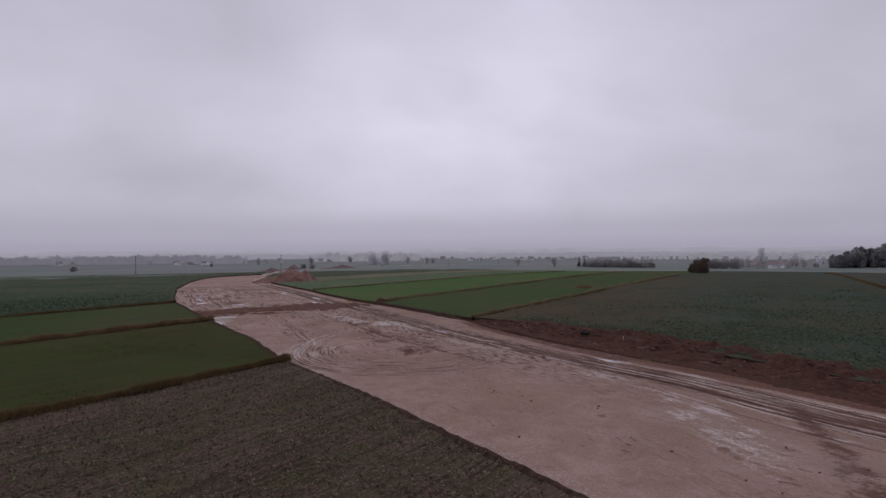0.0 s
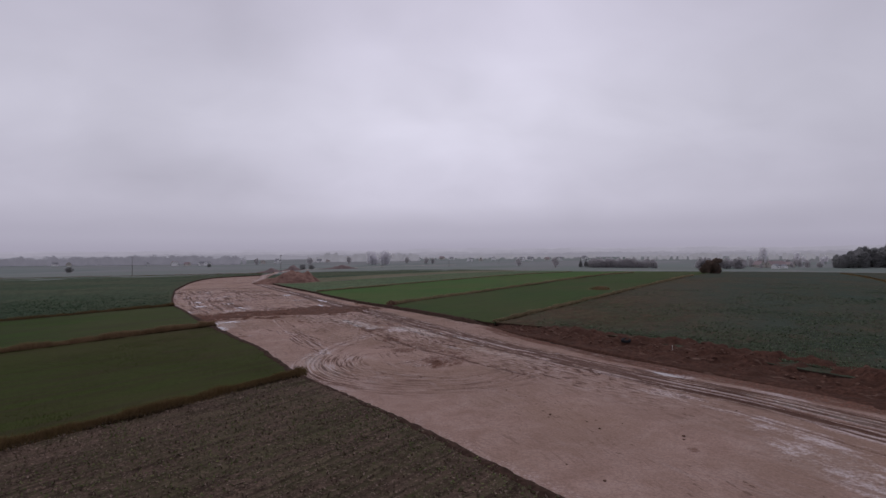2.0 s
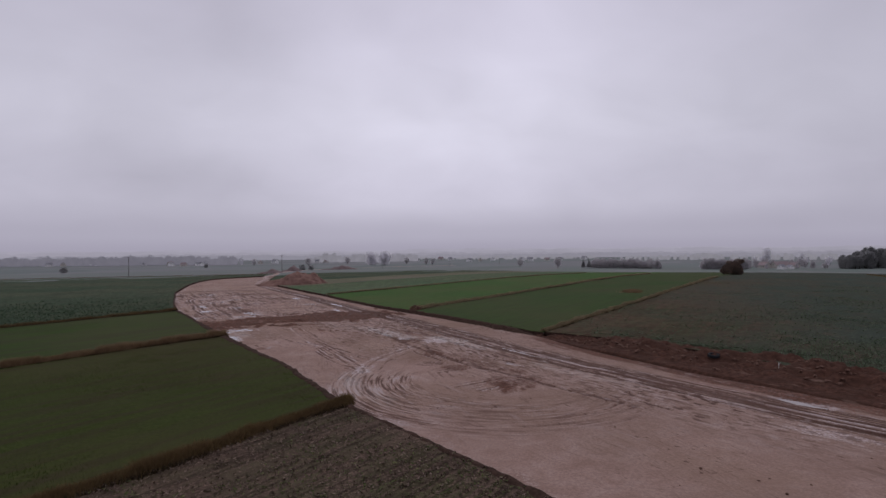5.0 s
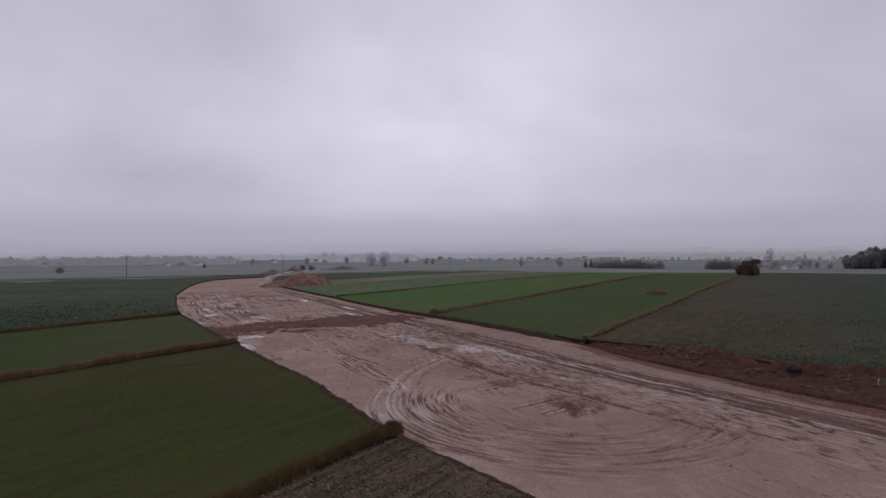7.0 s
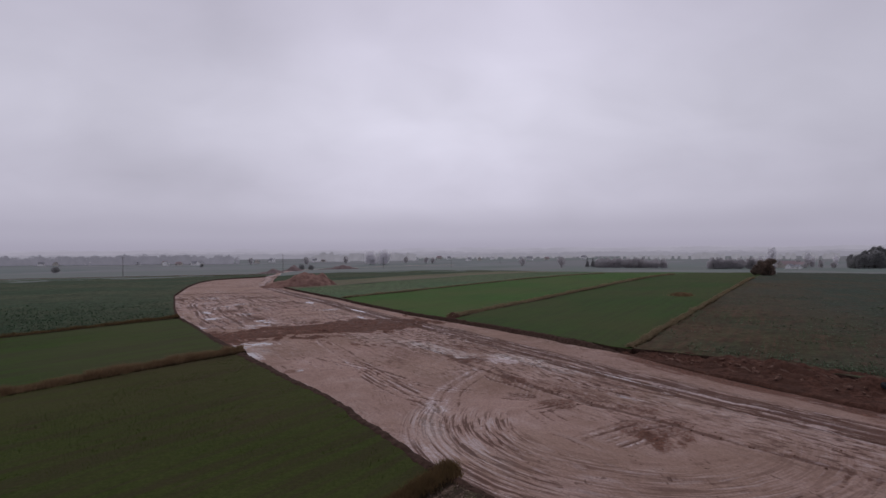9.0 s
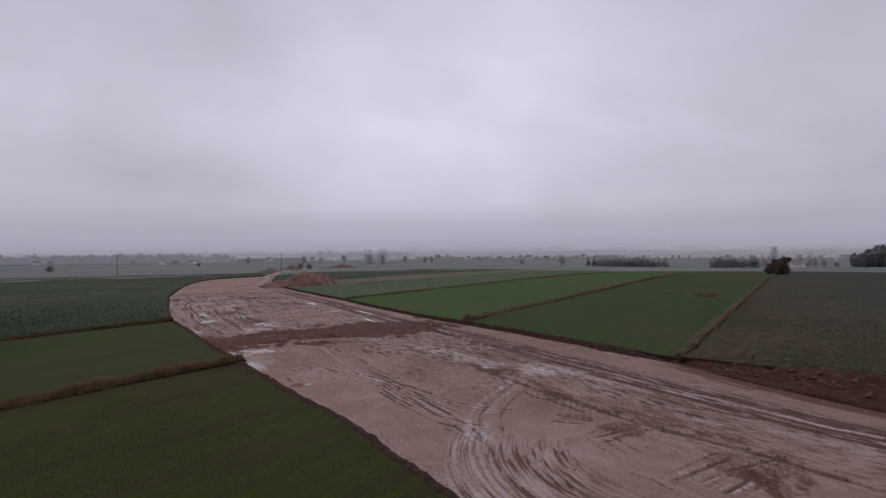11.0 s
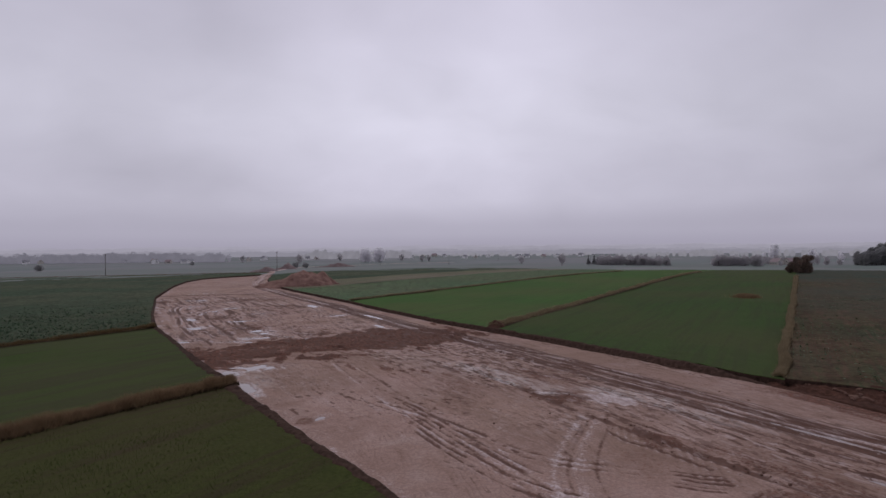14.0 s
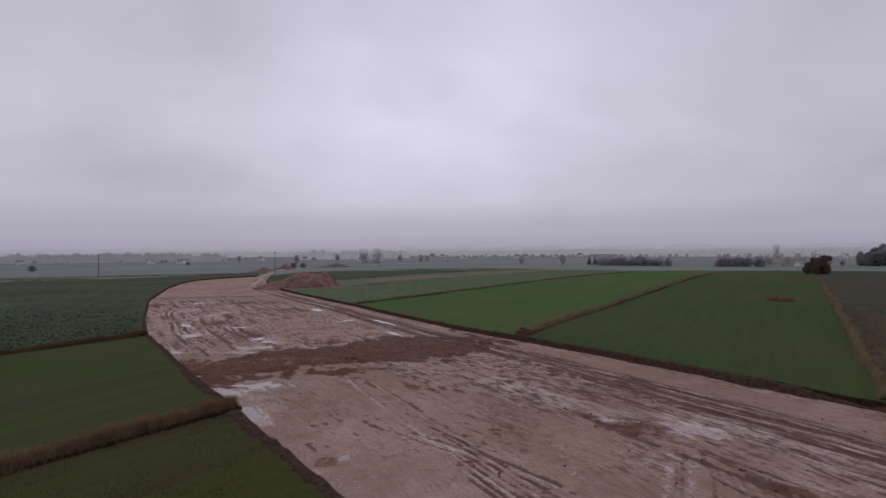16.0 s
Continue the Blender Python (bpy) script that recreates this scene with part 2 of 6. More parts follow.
def road_earth():
    m = Mat("stripped_clay", 0.8, 0.03)
    big, mid, fine = m.noise(0.06, 4), m.noise(0.4, 5, 0.6, distort=0.8), m.noise(3.5, 5, 0.65)
    streak = m.noise(0.9, 5, 0.62, (0.8, 5, 1), 28, 0.5)
    where, where2 = m.step(m.noise(0.09, 3), 0.45, 0.62), m.step(m.noise(0.13, 4, 0.5, (1, 1.7, 1), 28), 0.42, 0.62)
    grit = m.noise(6.0, 4, 0.7)
    ragged = m.calc("SUBTRACT", m.calc("ADD", m.calc("MULTIPLY", fine, 0.6), m.calc("MULTIPLY", grit, 0.4)), 0.5)

    def crisp(name, lo, hi, bite):
        n = m.t.nodes.new("ShaderNodeMath")
        n.operation = "MULTIPLY_ADD"
        m.link(ragged, n.inputs[0])
        n.inputs[1].default_value = bite
        m.link(m.attr(name), n.inputs[2])
        return m.step(n.outputs[0], lo, hi)

    def ribs(a, b, width, length, detail=3, distort=0.0):
        """Lines of tyre prints: narrow along a, drawn out along b."""
        v = m.t.nodes.new("ShaderNodeCombineXYZ")
        m.link(m.calc("DIVIDE", a, width), v.inputs[0])
        m.link(m.calc("DIVIDE", b, length), v.inputs[1])
        n = m.t.nodes.new("ShaderNodeTexNoise")
        n.inputs["Scale"].default_value, n.inputs["Detail"].default_value = 1.0, detail
        n.inputs["Roughness"].default_value, n.inputs["Distortion"].default_value = 0.6, distort
        m.link(v.outputs[0], n.inputs["Vector"])
        return n.outputs["Fac"]

    drag = m.noise(1.0, 4, 0.6, (0.22, 3.2, 1), 29, 0.3)
    drag2 = m.noise(1.0, 4, 0.6, (0.16, 1.8, 1), 12, 0.4)
    crumb = ribs(m.attr("side"), m.attr("run"), 0.5, 1.1, 3, 0.3)
    haul = ribs(m.attr("side"), m.attr("run"), 0.26, 8.0, 4)
    wheel = ribs(m.attr("ring"), m.attr("sweep"), 0.24, 4.4, 2, 0.05)
    scuff = ribs(m.attr("side"), m.attr("run"), 0.46, 1.6, 3, 0.35)
    rut = ribs(m.attr("side"), m.attr("run"), 1.1, 15.0, 4, 0.35)
    on_haul, on_turn, on_mud, on_churn, wet = m.attr("haul"), m.attr("turn"), m.attr("mud"), m.attr("churn"), m.attr("wet")
    c = m.ramp(mid, (0.25, (0.315, 0.2, 0.164)), (0.5, (0.425, 0.288, 0.246)), (0.75, (0.515, 0.378, 0.336)))
    c = m.mix(m.step(big, 0.42, 0.62, 0, 0.6), c, (0.335, 0.222, 0.17))
    c = m.mix(m.calc("MULTIPLY", m.step(drag, 0.56, 0.7, 0, 0.42), where), c, (0.50, 0.395, 0.375))
    c = m.mix(m.calc("MULTIPLY", m.step(drag, 0.44, 0.32, 0, 0.5), where), c, (0.165, 0.098, 0.078))
    c = m.mix(m.calc("MULTIPLY", m.step(drag2, 0.45, 0.33, 0, 0.5), where2), c, (0.16, 0.094, 0.075))
    c = m.mix(m.calc("MULTIPLY", m.step(streak, 0.56, 0.68, 0, 0.45), where2), c, (0.49, 0.39, 0.372))
    c = m.mix(m.calc("MULTIPLY", m.step(streak, 0.43, 0.33, 0, 0.5), where), c, (0.15, 0.088, 0.07))
    c = m.mix(m.calc("MULTIPLY", m.attr("browned"), 0.35), c, (0.175, 0.112, 0.082))
    # pale clay, its bluish tone also painting the sky's sheen on wet ground
    c = m.mix(m.calc("MULTIPLY", crisp("pale", 0.18, 0.8, 1.7), 0.8), c, (0.66, 0.568, 0.57))
    c = m.mix(crisp("red", 0.2, 0.75, 2.4), c, m.ramp(fine, (0.34, (0.05, 0.023, 0.016)), (0.5, (0.125, 0.058, 0.041)), (0.68, (0.235, 0.117, 0.087))))
    c = m.mix(m.calc("MULTIPLY", crisp("damp", 0.25, 0.7, 1.9), 0.88), c, m.ramp(grit, (0.3, (0.06, 0.028, 0.021)), (0.7, (0.148, 0.075, 0.056))))
    c = m.mix(m.calc("MULTIPLY", m.step(haul, 0.53, 0.46, 0, 0.95), on_haul), c, (0.085, 0.043, 0.032))
    c = m.mix(m.calc("MULTIPLY", m.step(haul, 0.58, 0.63, 0, 0.7), on_haul), c, (0.50, 0.415, 0.40))
    c = m.mix(m.calc("MULTIPLY", m.step(wheel, 0.48, 0.42, 0, 0.92), on_turn), c, (0.105, 0.055, 0.043))
    c = m.mix(m.calc("MULTIPLY", m.step(wheel, 0.56, 0.63, 0, 0.6), on_turn), c, (0.56, 0.475, 0.47))
    c = m.mix(m.calc("MULTIPLY", m.step(rut, 0.47, 0.41, 0, 0.85), on_churn), c, (0.1, 0.053, 0.041))
    c = m.mix(m.calc("MULTIPLY", m.step(rut, 0.58, 0.64, 0, 0.6), on_churn), c, (0.52, 0.42, 0.4))
    # worked mud: broken dark scuffs and pale smears along the way of driving
    c = m.mix(m.calc("MULTIPLY", m.step(scuff, 0.46, 0.42, 0, 0.95), on_mud), c, (0.085, 0.043, 0.033))
    c = m.mix(m.calc("MULTIPLY", m.step(scuff, 0.58, 0.62, 0, 0.6), on_mud), c, (0.52, 0.42, 0.405))
    c = m.mix(m.calc("MULTIPLY", m.step(crumb, 0.63, 0.68, 0, 0.8), where2), c, (0.10, 0.057, 0.044))
    c = m.mix(m.step(grit, 0.35, 0.65, 0.42, 0.0), c, (0.16, 0.107, 0.089))
    # standing moisture: smooth, glossy films between the clods
    film = m.calc("MULTIPLY", wet, m.step(m.calc("ADD", m.calc("MULTIPLY", scuff, 0.5), m.calc("MULTIPLY", fine, 0.5)), 0.36, 0.56))
    dry = m.calc("SUBTRACT", m.step(mid, 0.3, 0.7, 0.8, 0.95), m.calc("MULTIPLY", m.attr("damp"), 0.15))
    m.rough(m.calc("SUBTRACT", dry, m.calc("MULTIPLY", film, 0.5)))
    m.link(m.calc("ADD", 0.03, m.calc("MULTIPLY", film, 0.32)), m.b.inputs["Specular IOR Level"])
    lines = m.calc("ADD", m.calc("MULTIPLY", m.calc("MULTIPLY", wheel, on_turn), 0.9), m.calc("MULTIPLY", m.calc("MULTIPLY", haul, on_haul), 0.9))
    relief = m.calc("ADD", m.calc("MULTIPLY", fine, 0.3), m.calc("MULTIPLY", mid, 0.3))
    relief = m.calc("SUBTRACT", m.calc("ADD", relief, m.calc("MULTIPLY", lines, 0.5)), m.calc("MULTIPLY", film, 0.2))
    m.bump(relief, 0.7, 0.18)
    return m.done(c)


def soil(name, dark, light, green=None, rows=None, share=0.5, grain=0.3, clump=0.0, stripe=0.68, stand=False, drill=0.0):
    """Tilled or cropped land: soil, plants and drill rows."""
    m = Mat(name, 0.95)
    big, mid, fine = m.noise(0.025, 4), m.noise(0.3, 5, 0.6), m.noise(4.0, 5, 0.7)
    c = m.ramp(fine, (grain, dark), (1 - grain, light))
    if green:
        row = m.noise(1.0, 4, 0.6, (0.35, 14, 1), rows or 0)
        wide = m.noise(1.0, 5, 0.68, (1.1, 26, 1), rows or 0, 0.3)
        cover = m.calc("ADD", m.calc("MULTIPLY", row, 0.5), m.calc("MULTIPLY", mid, 0.5))
        g = m.mix(m.step(fine, 0.3, 0.7), green[0], green[1])
        g = m.mix(m.step(big, 0.35, 0.65, 0, 0.5), g, green[2])
        c = m.mix(m.step(cover, 0.62 - share * 0.4, 0.72 - share * 0.4, 0.12, 1), c, g)
        c = m.mix(m.step(wide, 0.45, 0.6, 0, stripe), c, dark)
    else:
        row = m.noise(1.0, 4, 0.6, (0.5, 9, 1), rows or 0)
        c = m.mix(m.step(row, 0.45, 0.65, 0, 0.6), c, dark)
    c = m.mix(m.step(big, 0.4, 0.6, 0, 0.25), c, light)
    if drill:
        c = m.mix(m.step(m.noise(1.0, 3, 0.55, (0.3, 24, 1), rows), 0.5, 0.6, 0, drill), c, tuple(0.8 * k for k in dark))
        c = m.mix(m.step(m.noise(5.5, 3, 0.6), 0.6, 0.68, 0, drill), c, tuple(1.7 * k for k in light))
    if clump:
        tuft = m.noise(1.3, 4, 0.7)
        c = m.mix(m.step(m.noise(0.42, 5, 0.75), 0.52, 0.38, 0, clump), c, tuple(0.6 * k for k in dark))
        c = m.mix(m.step(tuft, 0.5, 0.4, 0, clump), c, tuple(0.55 * k for k in dark))
        c = m.mix(m.step(tuft, 0.56, 0.66, 0, clump * 0.7), c, tuple(1.5 * k for k in green[1]))
    if stand:
        dense = m.calc("MULTIPLY", m.attr("stand"), m.step(mid, 0.3, 0.55, 0.55, 1.0))
        c = m.mix(dense, c, m.ramp(m.noise(1.6, 4, 0.7), (0.3, (0.02, 0.034, 0.027)), (0.5, (0.04, 0.06, 0.047)), (0.72, (0.082, 0.106, 0.083))))
    m.bump(m.calc("ADD", m.calc("MULTIPLY", fine, 0.6), m.calc("MULTIPLY", mid, 0.4)), 0.8, 0.08)
    return m.done(c)


def leafy(name, colours, rough=0.7, light=0.3):
    """Leaves and blades, each in its own tone."""
    m = Mat(name, rough)
    c = m.ramp(m.island(), *[(i / max(1, len(colours) - 1), k) for i, k in enumerate(colours)])
    c = m.mix(m.step(m.noise(0.5, 3), 0.35, 0.65, 0, 0.4), c, colours[0])
    if light:
        tr = m.t.nodes.new("ShaderNodeBsdfTranslucent")
        mx = m.t.nodes.new("ShaderNodeMixShader")
        mx.inputs[0].default_value = light
        m.link(c, tr.inputs[0])
        m.link(m.b.outputs[0], mx.inputs[1])
        m.link(tr.outputs[0], mx.inputs[2])
        m.link(mx.outputs[0], m.t.nodes["Material Output"].inputs[0])
    return m.done(c)


def plain(name, a, b, scale=2.0, rough=0.8, metal=0.0, stretch=None):
    m = Mat(name, rough)
    m.b.inputs["Metallic"].default_value = metal
    n = m.noise(scale, 5, 0.6, stretch)
    m.bump(n, 0.3, 0.02)
    return m.done(m.ramp(n, (0.3, a), (0.7, b)))


M_ROAD = road_earth()


def turned_soil():
    """Dark and rusty topsoil with a little pale clay turned up in it."""
    m = Mat("turned_topsoil", 0.95)
    a, b, d = m.noise(0.35, 4, 0.6), m.noise(2.4, 5, 0.65), m.noise(0.8, 4, 0.6, (0.5, 3, 1), 30)
    c = m.ramp(b, (0.3, (0.034, 0.017, 0.0125)), (0.7, (0.118, 0.058, 0.042)))
    c = m.mix(m.step(a, 0.42, 0.6, 0, 0.6), c, (0.058, 0.031, 0.023))
    c = m.mix(m.step(d, 0.6, 0.72, 0, 0.5), c, (0.26, 0.172, 0.14))
    m.bump(b, 0.6, 0.08)
    return m.done(c)


M_BERM = turned_soil()
M_MOUND = plain("piled_earth", (0.124, 0.0698, 0.0559), (0.293, 0.178, 0.148), 0.45, 0.95)
# soil of the far heaps, paled and greyed to paint haze
M_FARMOUND = plain("hazed_heap_soil", (0.16, 0.115, 0.112), (0.25, 0.19, 0.185), 0.45, 0.95)
M_BANK = plain("cut_topsoil", (0.026, 0.016, 0.012), (0.088, 0.053, 0.041), 2.5, 0.95)
M_PLOUGH = soil("tilled_field", (0.0381, 0.0258, 0.0202), (0.162, 0.11, 0.0862), ((0.0515, 0.0448, 0.0246), (0.11, 0.0986, 0.056), (0.0896, 0.0694, 0.0482)), -36, 0.42, 0.36, stripe=0.35, drill=0.6)
M_CEREAL = soil("winter_cereal", (0.0457, 0.0306, 0.0215), (0.0739, 0.0517, 0.0349), ((0.0283, 0.0411, 0.01), (0.0544, 0.0689, 0.0173), (0.0653, 0.061, 0.0232)), -36, 0.78, stripe=0.55)
M_CEREAL_B = soil("lush_cereal", (0.0452, 0.0394, 0.0239), (0.0741, 0.0653, 0.0386), ((0.0257, 0.0505, 0.0112), (0.0493, 0.0836, 0.0187), (0.0632, 0.0764, 0.0254)), -36, 0.78)
M_CEREAL2 = soil("winter_wheat", (0.0408, 0.0343, 0.0242), (0.0707, 0.0595, 0.0363), ((0.0314, 0.0604, 0.0181), (0.0564, 0.0932, 0.0283), (0.0692, 0.0816, 0.0283)), -34, 0.9, stripe=0.3)
# the winter wheat again, lightened for haze on the farther strip
M_CEREAL3 = soil("hazed_wheat", (0.0508, 0.0502, 0.0305), (0.0882, 0.0865, 0.0458), ((0.0391, 0.089, 0.0228), (0.0704, 0.136, 0.0356), (0.0865, 0.119, 0.0356)), -34, 0.9, stripe=0.3)
M_RAPE = soil("rape_field", (0.0644, 0.0391, 0.0253), (0.152, 0.0931, 0.0644), ((0.0379, 0.0471, 0.0224), (0.0736, 0.0794, 0.0403), (0.103, 0.0713, 0.0425)), -33, 0.5, clump=0.5, stripe=0.5, stand=True)
M_MEADOW = soil("dark_meadow", (0.0493, 0.0566, 0.0362), (0.103, 0.104, 0.0634), ((0.037, 0.068, 0.0385), (0.0658, 0.102, 0.059), (0.119, 0.114, 0.0681)), -40, 0.85, clump=0.6)
# the next two far strips are lightened and tinted to paint haze
M_RAPE2 = soil("leafy_crop", (0.0812, 0.0779, 0.0546), (0.141, 0.125, 0.086), ((0.0566, 0.111, 0.0546), (0.121, 0.187, 0.0938), (0.121, 0.155, 0.078)), -40, 0.85, clump=0.6, stripe=0.3)
M_OLIVE = soil("olive_pasture", (0.0923, 0.0844, 0.0606), (0.171, 0.144, 0.108), ((0.115, 0.123, 0.0673), (0.184, 0.174, 0.114), (0.194, 0.164, 0.128)), -40, 0.7)
M_WATER = Mat("muddy_puddle_water", 0.1)
M_WATER.b.inputs["Specular IOR Level"].default_value = 0.4
M_WATER = M_WATER.done((0.27, 0.21, 0.195))


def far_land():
    m = Mat("hazed_fields", 0.95)
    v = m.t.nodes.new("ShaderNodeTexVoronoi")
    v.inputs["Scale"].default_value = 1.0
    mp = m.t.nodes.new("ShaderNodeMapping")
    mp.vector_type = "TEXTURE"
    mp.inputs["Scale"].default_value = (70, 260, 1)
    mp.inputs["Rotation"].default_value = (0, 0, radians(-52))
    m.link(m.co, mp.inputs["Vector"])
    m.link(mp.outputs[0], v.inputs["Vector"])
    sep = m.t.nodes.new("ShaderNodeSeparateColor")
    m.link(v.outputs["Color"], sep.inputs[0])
    # plot colours with haze painted in, not crop tones alone
    near_haze = m.ramp(sep.outputs[0], (0.0, (0.141, 0.176, 0.156)), (0.3, (0.178, 0.201, 0.186)), (0.55, (0.206, 0.204, 0.202)), (0.8, (0.154, 0.19, 0.169)), (1.0, (0.222, 0.224, 0.222)))
    far_haze = m.ramp(sep.outputs[1], (0.0, (0.279, 0.282, 0.325)), (0.4, (0.31, 0.306, 0.362)), (0.7, (0.354, 0.343, 0.413)), (1.0, (0.289, 0.29, 0.335)))
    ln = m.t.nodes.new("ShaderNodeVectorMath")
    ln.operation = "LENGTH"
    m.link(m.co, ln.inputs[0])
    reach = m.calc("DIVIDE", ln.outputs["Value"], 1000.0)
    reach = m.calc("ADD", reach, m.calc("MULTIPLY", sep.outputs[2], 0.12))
    # paler and bluer with distance, standing in for mist
    c = m.mix(m.step(reach, 0.75, 1.8), near_haze, far_haze)
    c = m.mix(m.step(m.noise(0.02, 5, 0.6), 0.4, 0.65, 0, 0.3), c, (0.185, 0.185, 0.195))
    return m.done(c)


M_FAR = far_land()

# ---- land: ground, fields, stripped road ----
DROP = 0.45  # depth to which the topsoil is stripped


def set_back(y):
    """How far the soil bank stands back from the line of the cut on the west side."""
    return np.interp(y, [58, 76], [0.5, 0.0])



LEFT = [(62, -75), (34, -22), (20, 5), (7.8, 26.3), (-0.7, 38.8), (-7.3, 48.9), (-17.5, 62.1), (-27.7, 79.5), (-34.5, 89), (-44.3, 104.6), (-51, 114), (-61, 130), (-68.5, 141.3), (-78.5, 161), (-96.8, 200.4), (-112, 244), (-121, 275), (-124, 300), (-117, 322), (-106, 336)]
RIGHT = [(102, -58), (66, -8), (45, 21), (32.3, 40.3), (27.1, 51), (19, 63), (11, 77), (5.8, 88), (3.8, 95), (-8.5, 117.5), (-15.9, 129), (-24, 141), (-33, 157.6), (-43, 177), (-61, 209), (-78.8, 243), (-90, 280), (-97, 310), (-100, 322), (-102, 334)]

ang = np.linspace(0, 2 * np.pi, 145)
rad = np.concatenate([np.linspace(2, 320, 40), np.geomspace(335, 4700, 60)])
A, R = np.meshgrid(ang, rad, indexing="ij")
gx, gy = R * np.sin(A), R * np.cos(A)
gz = lie(gx, gy) - 0.95 * (1 - sstep(345, 380, R))
ground = tagged(sheet("ground", gx, gy, gz, M_FAR), "wide farmland plots with mist painted into their colours", "ground", kind="structure")


def field(name, near, far, mat, label, rows=60, cols=150, power=2.0, relief=0.05, seed=1, side=1, back=0.9):
    """A plot between the cut edge along the road and its far side, with a bank of soil at the cut."""
    n, f = rounded(near, cols) if len(near) > 2 else resample(near, cols), resample(far, cols)
    t = np.gradient(n, axis=0)
    out = np.stack([-t[:, 1], t[:, 0]], 1) / np.hypot(*t.T)[:, None]
    n = n + out * side * (back * np.interp(n[:, 1], [48, 62, 84, 102, 130, 175], [0.5, 0.55, 0.6, 1.0, 0.6, 0.28]) + (set_back(n[:, 1]) if side > 0 else 0))[:, None]
    n = n + out * (0.3 * fbm(n[:, 0] / 1.6, n[:, 1] / 1.6, 3, seed))[:, None]
    w = np.concatenate([[0, 0], np.linspace(0.0005, 1, rows) ** power, [1]])
    X = n[:, None, 0] + (f - n)[:, None, 0] * w
    Y = n[:, None, 1] + (f - n)[:, None, 1] * w
    Z = lie(X, Y) + relief * fbm(X / 0.9, Y / 0.9, 3, seed) + 0.12 * fbm(X / 14, Y / 14, 3, seed + 9)
    Z[:, 0] -= 0.85
    Z[:, -1] -= 1.2
    Z[:, 1] -= 0.06
    ob = sheet(name, X, Y, Z, mat)
    ob.data.materials.append(M_BANK)
    mi = np.zeros((cols - 1, rows + 2), np.int32)
    mi[:, :1] = 1
    ob.data.polygons.foreach_set("material_index", mi.ravel())
    return tagged(ob, label, "field", kind="structure")


def cut(line, a, b):
    """The stretch of a polyline between its vertices a and b."""
    return line[a:b + 1]


DL = (-0.588, -0.809)


def away(points, d, length):
    return [(x + d[0] * length, y + d[1] * length) for x, y in points]


field("field_1", cut(LEFT, 0, 6), away(cut(LEFT, 0, 6), DL, 190), M_PLOUGH, "dark tilled field with green volunteer shoots in rows", 90, 260, relief=0.10, seed=3)
field("field_2", cut(LEFT, 6, 9), away(cut(LEFT, 6, 9), DL, 260), M_CEREAL, "green winter cereal field with drill rows", 80, 160, seed=4)
field("field_3", cut(LEFT, 9, 12), away(cut(LEFT, 9, 12), DL, 330), M_CEREAL_B, "green winter cereal field beside the stripped road", 80, 140, seed=5)
field("field_4", cut(LEFT, 12, 19), [(-300, -165), (-360, -60), (-420, 60), (-440, 180), (-440, 300), (-420, 380), (-280, 376), (-122, 372)], M_MEADOW, "dark green leafy field on the outer bend", 80, 200, seed=6)
EDGE_R = [(118, -50), (80.5, 0.5), (52.3, 26.5), (38.4, 42.8), (31.3, 57.8), (24.4, 72.2), (16.2, 88.0), (5.2, 97.2)]
DR = (0.572, 0.82)
rape = field("field_5", EDGE_R, away(EDGE_R, DR, 340), M_RAPE, "bluish dark green rape field with bare brown patches", 120, 220, 1.8, 0.08, seed=8, side=-1, back=0.0)
co = np.zeros(3 * len(rape.data.vertices))
rape.data.vertices.foreach_get("co", co)
px, py = co[0::3], co[1::3]
stand_ = sstep(8, 60, (px - 5) * 0.82 - (py - 97) * 0.572 + 0.28 * np.maximum(0, (px - 5) * 0.572 + (py - 97) * 0.82 - 22) + 26 * fbm(px / 25, py / 40, 4, 18))
rape.data.attributes.new("stand", "FLOAT", "POINT").data.foreach_set("value", np.clip(0.05 + 0.7 * stand_ + 0.35 * fbm(px / 11, py / 16, 4, 19), 0, 0.95).astype(np.float32))
field("field_6", [(4.0, 96), *cut(RIGHT, 9, 10)], away([(4.0, 96), *cut(RIGHT, 9, 10)], DR, 300), M_CEREAL2, "bright green winter wheat field", 100, 120, seed=9, side=-1, back=1.2)
field("field_7", cut(RIGHT, 10, 13), [(x + 260 * (0.575 + 0.025 * k), y + 260 * (0.818 - 0.019 * k)) for k, (x, y) in enumerate(cut(RIGHT, 10, 13))], M_CEREAL3, "bright green winter wheat strip behind the ditch", 80, 120, seed=10, side=-1, back=1.2)
strips = resample(cut(RIGHT, 13, 17), 41)
field("field_8", strips[:14], away(strips[:14], (0.65, 0.76), 250), M_RAPE2, "dark green leafy crop strip beside the earth heap", 80, 90, seed=11, side=-1, back=1.2)
field("field_9", strips[13:23], away(strips[13:23], (0.65, 0.76), 240), M_OLIVE, "olive-brown withered pasture strip", 60, 60, seed=12, side=-1, back=1.2)
field("field_10", [*strips[22:], *cut(RIGHT, 18, 19)], [*away(strips[22:], (0.66, 0.75), 220), (-60, 392), (-96, 385)], M_MEADOW, "dull green pasture beyond the earth heap", 60, 90, seed=13, side=-1, back=1.2)


# the stripped road itself
ROAD_V = 290
rl, rr = rounded(LEFT, 400), rounded(RIGHT, 400)
s_at = np.concatenate([np.linspace(0, 0.20, 120, endpoint=False), np.linspace(0.20, 0.50, 1150, endpoint=False), np.linspace(0.50, 0.68, 400, endpoint=False), np.linspace(0.68, 1, 220)])


def along(line, s):
    k = np.linspace(0, 1, len(line))
    return np.stack([np.interp(s, k, line[:, 0]), np.interp(s, k, line[:, 1])], 1)


el, er = along(rl, s_at), along(rr, s_at)
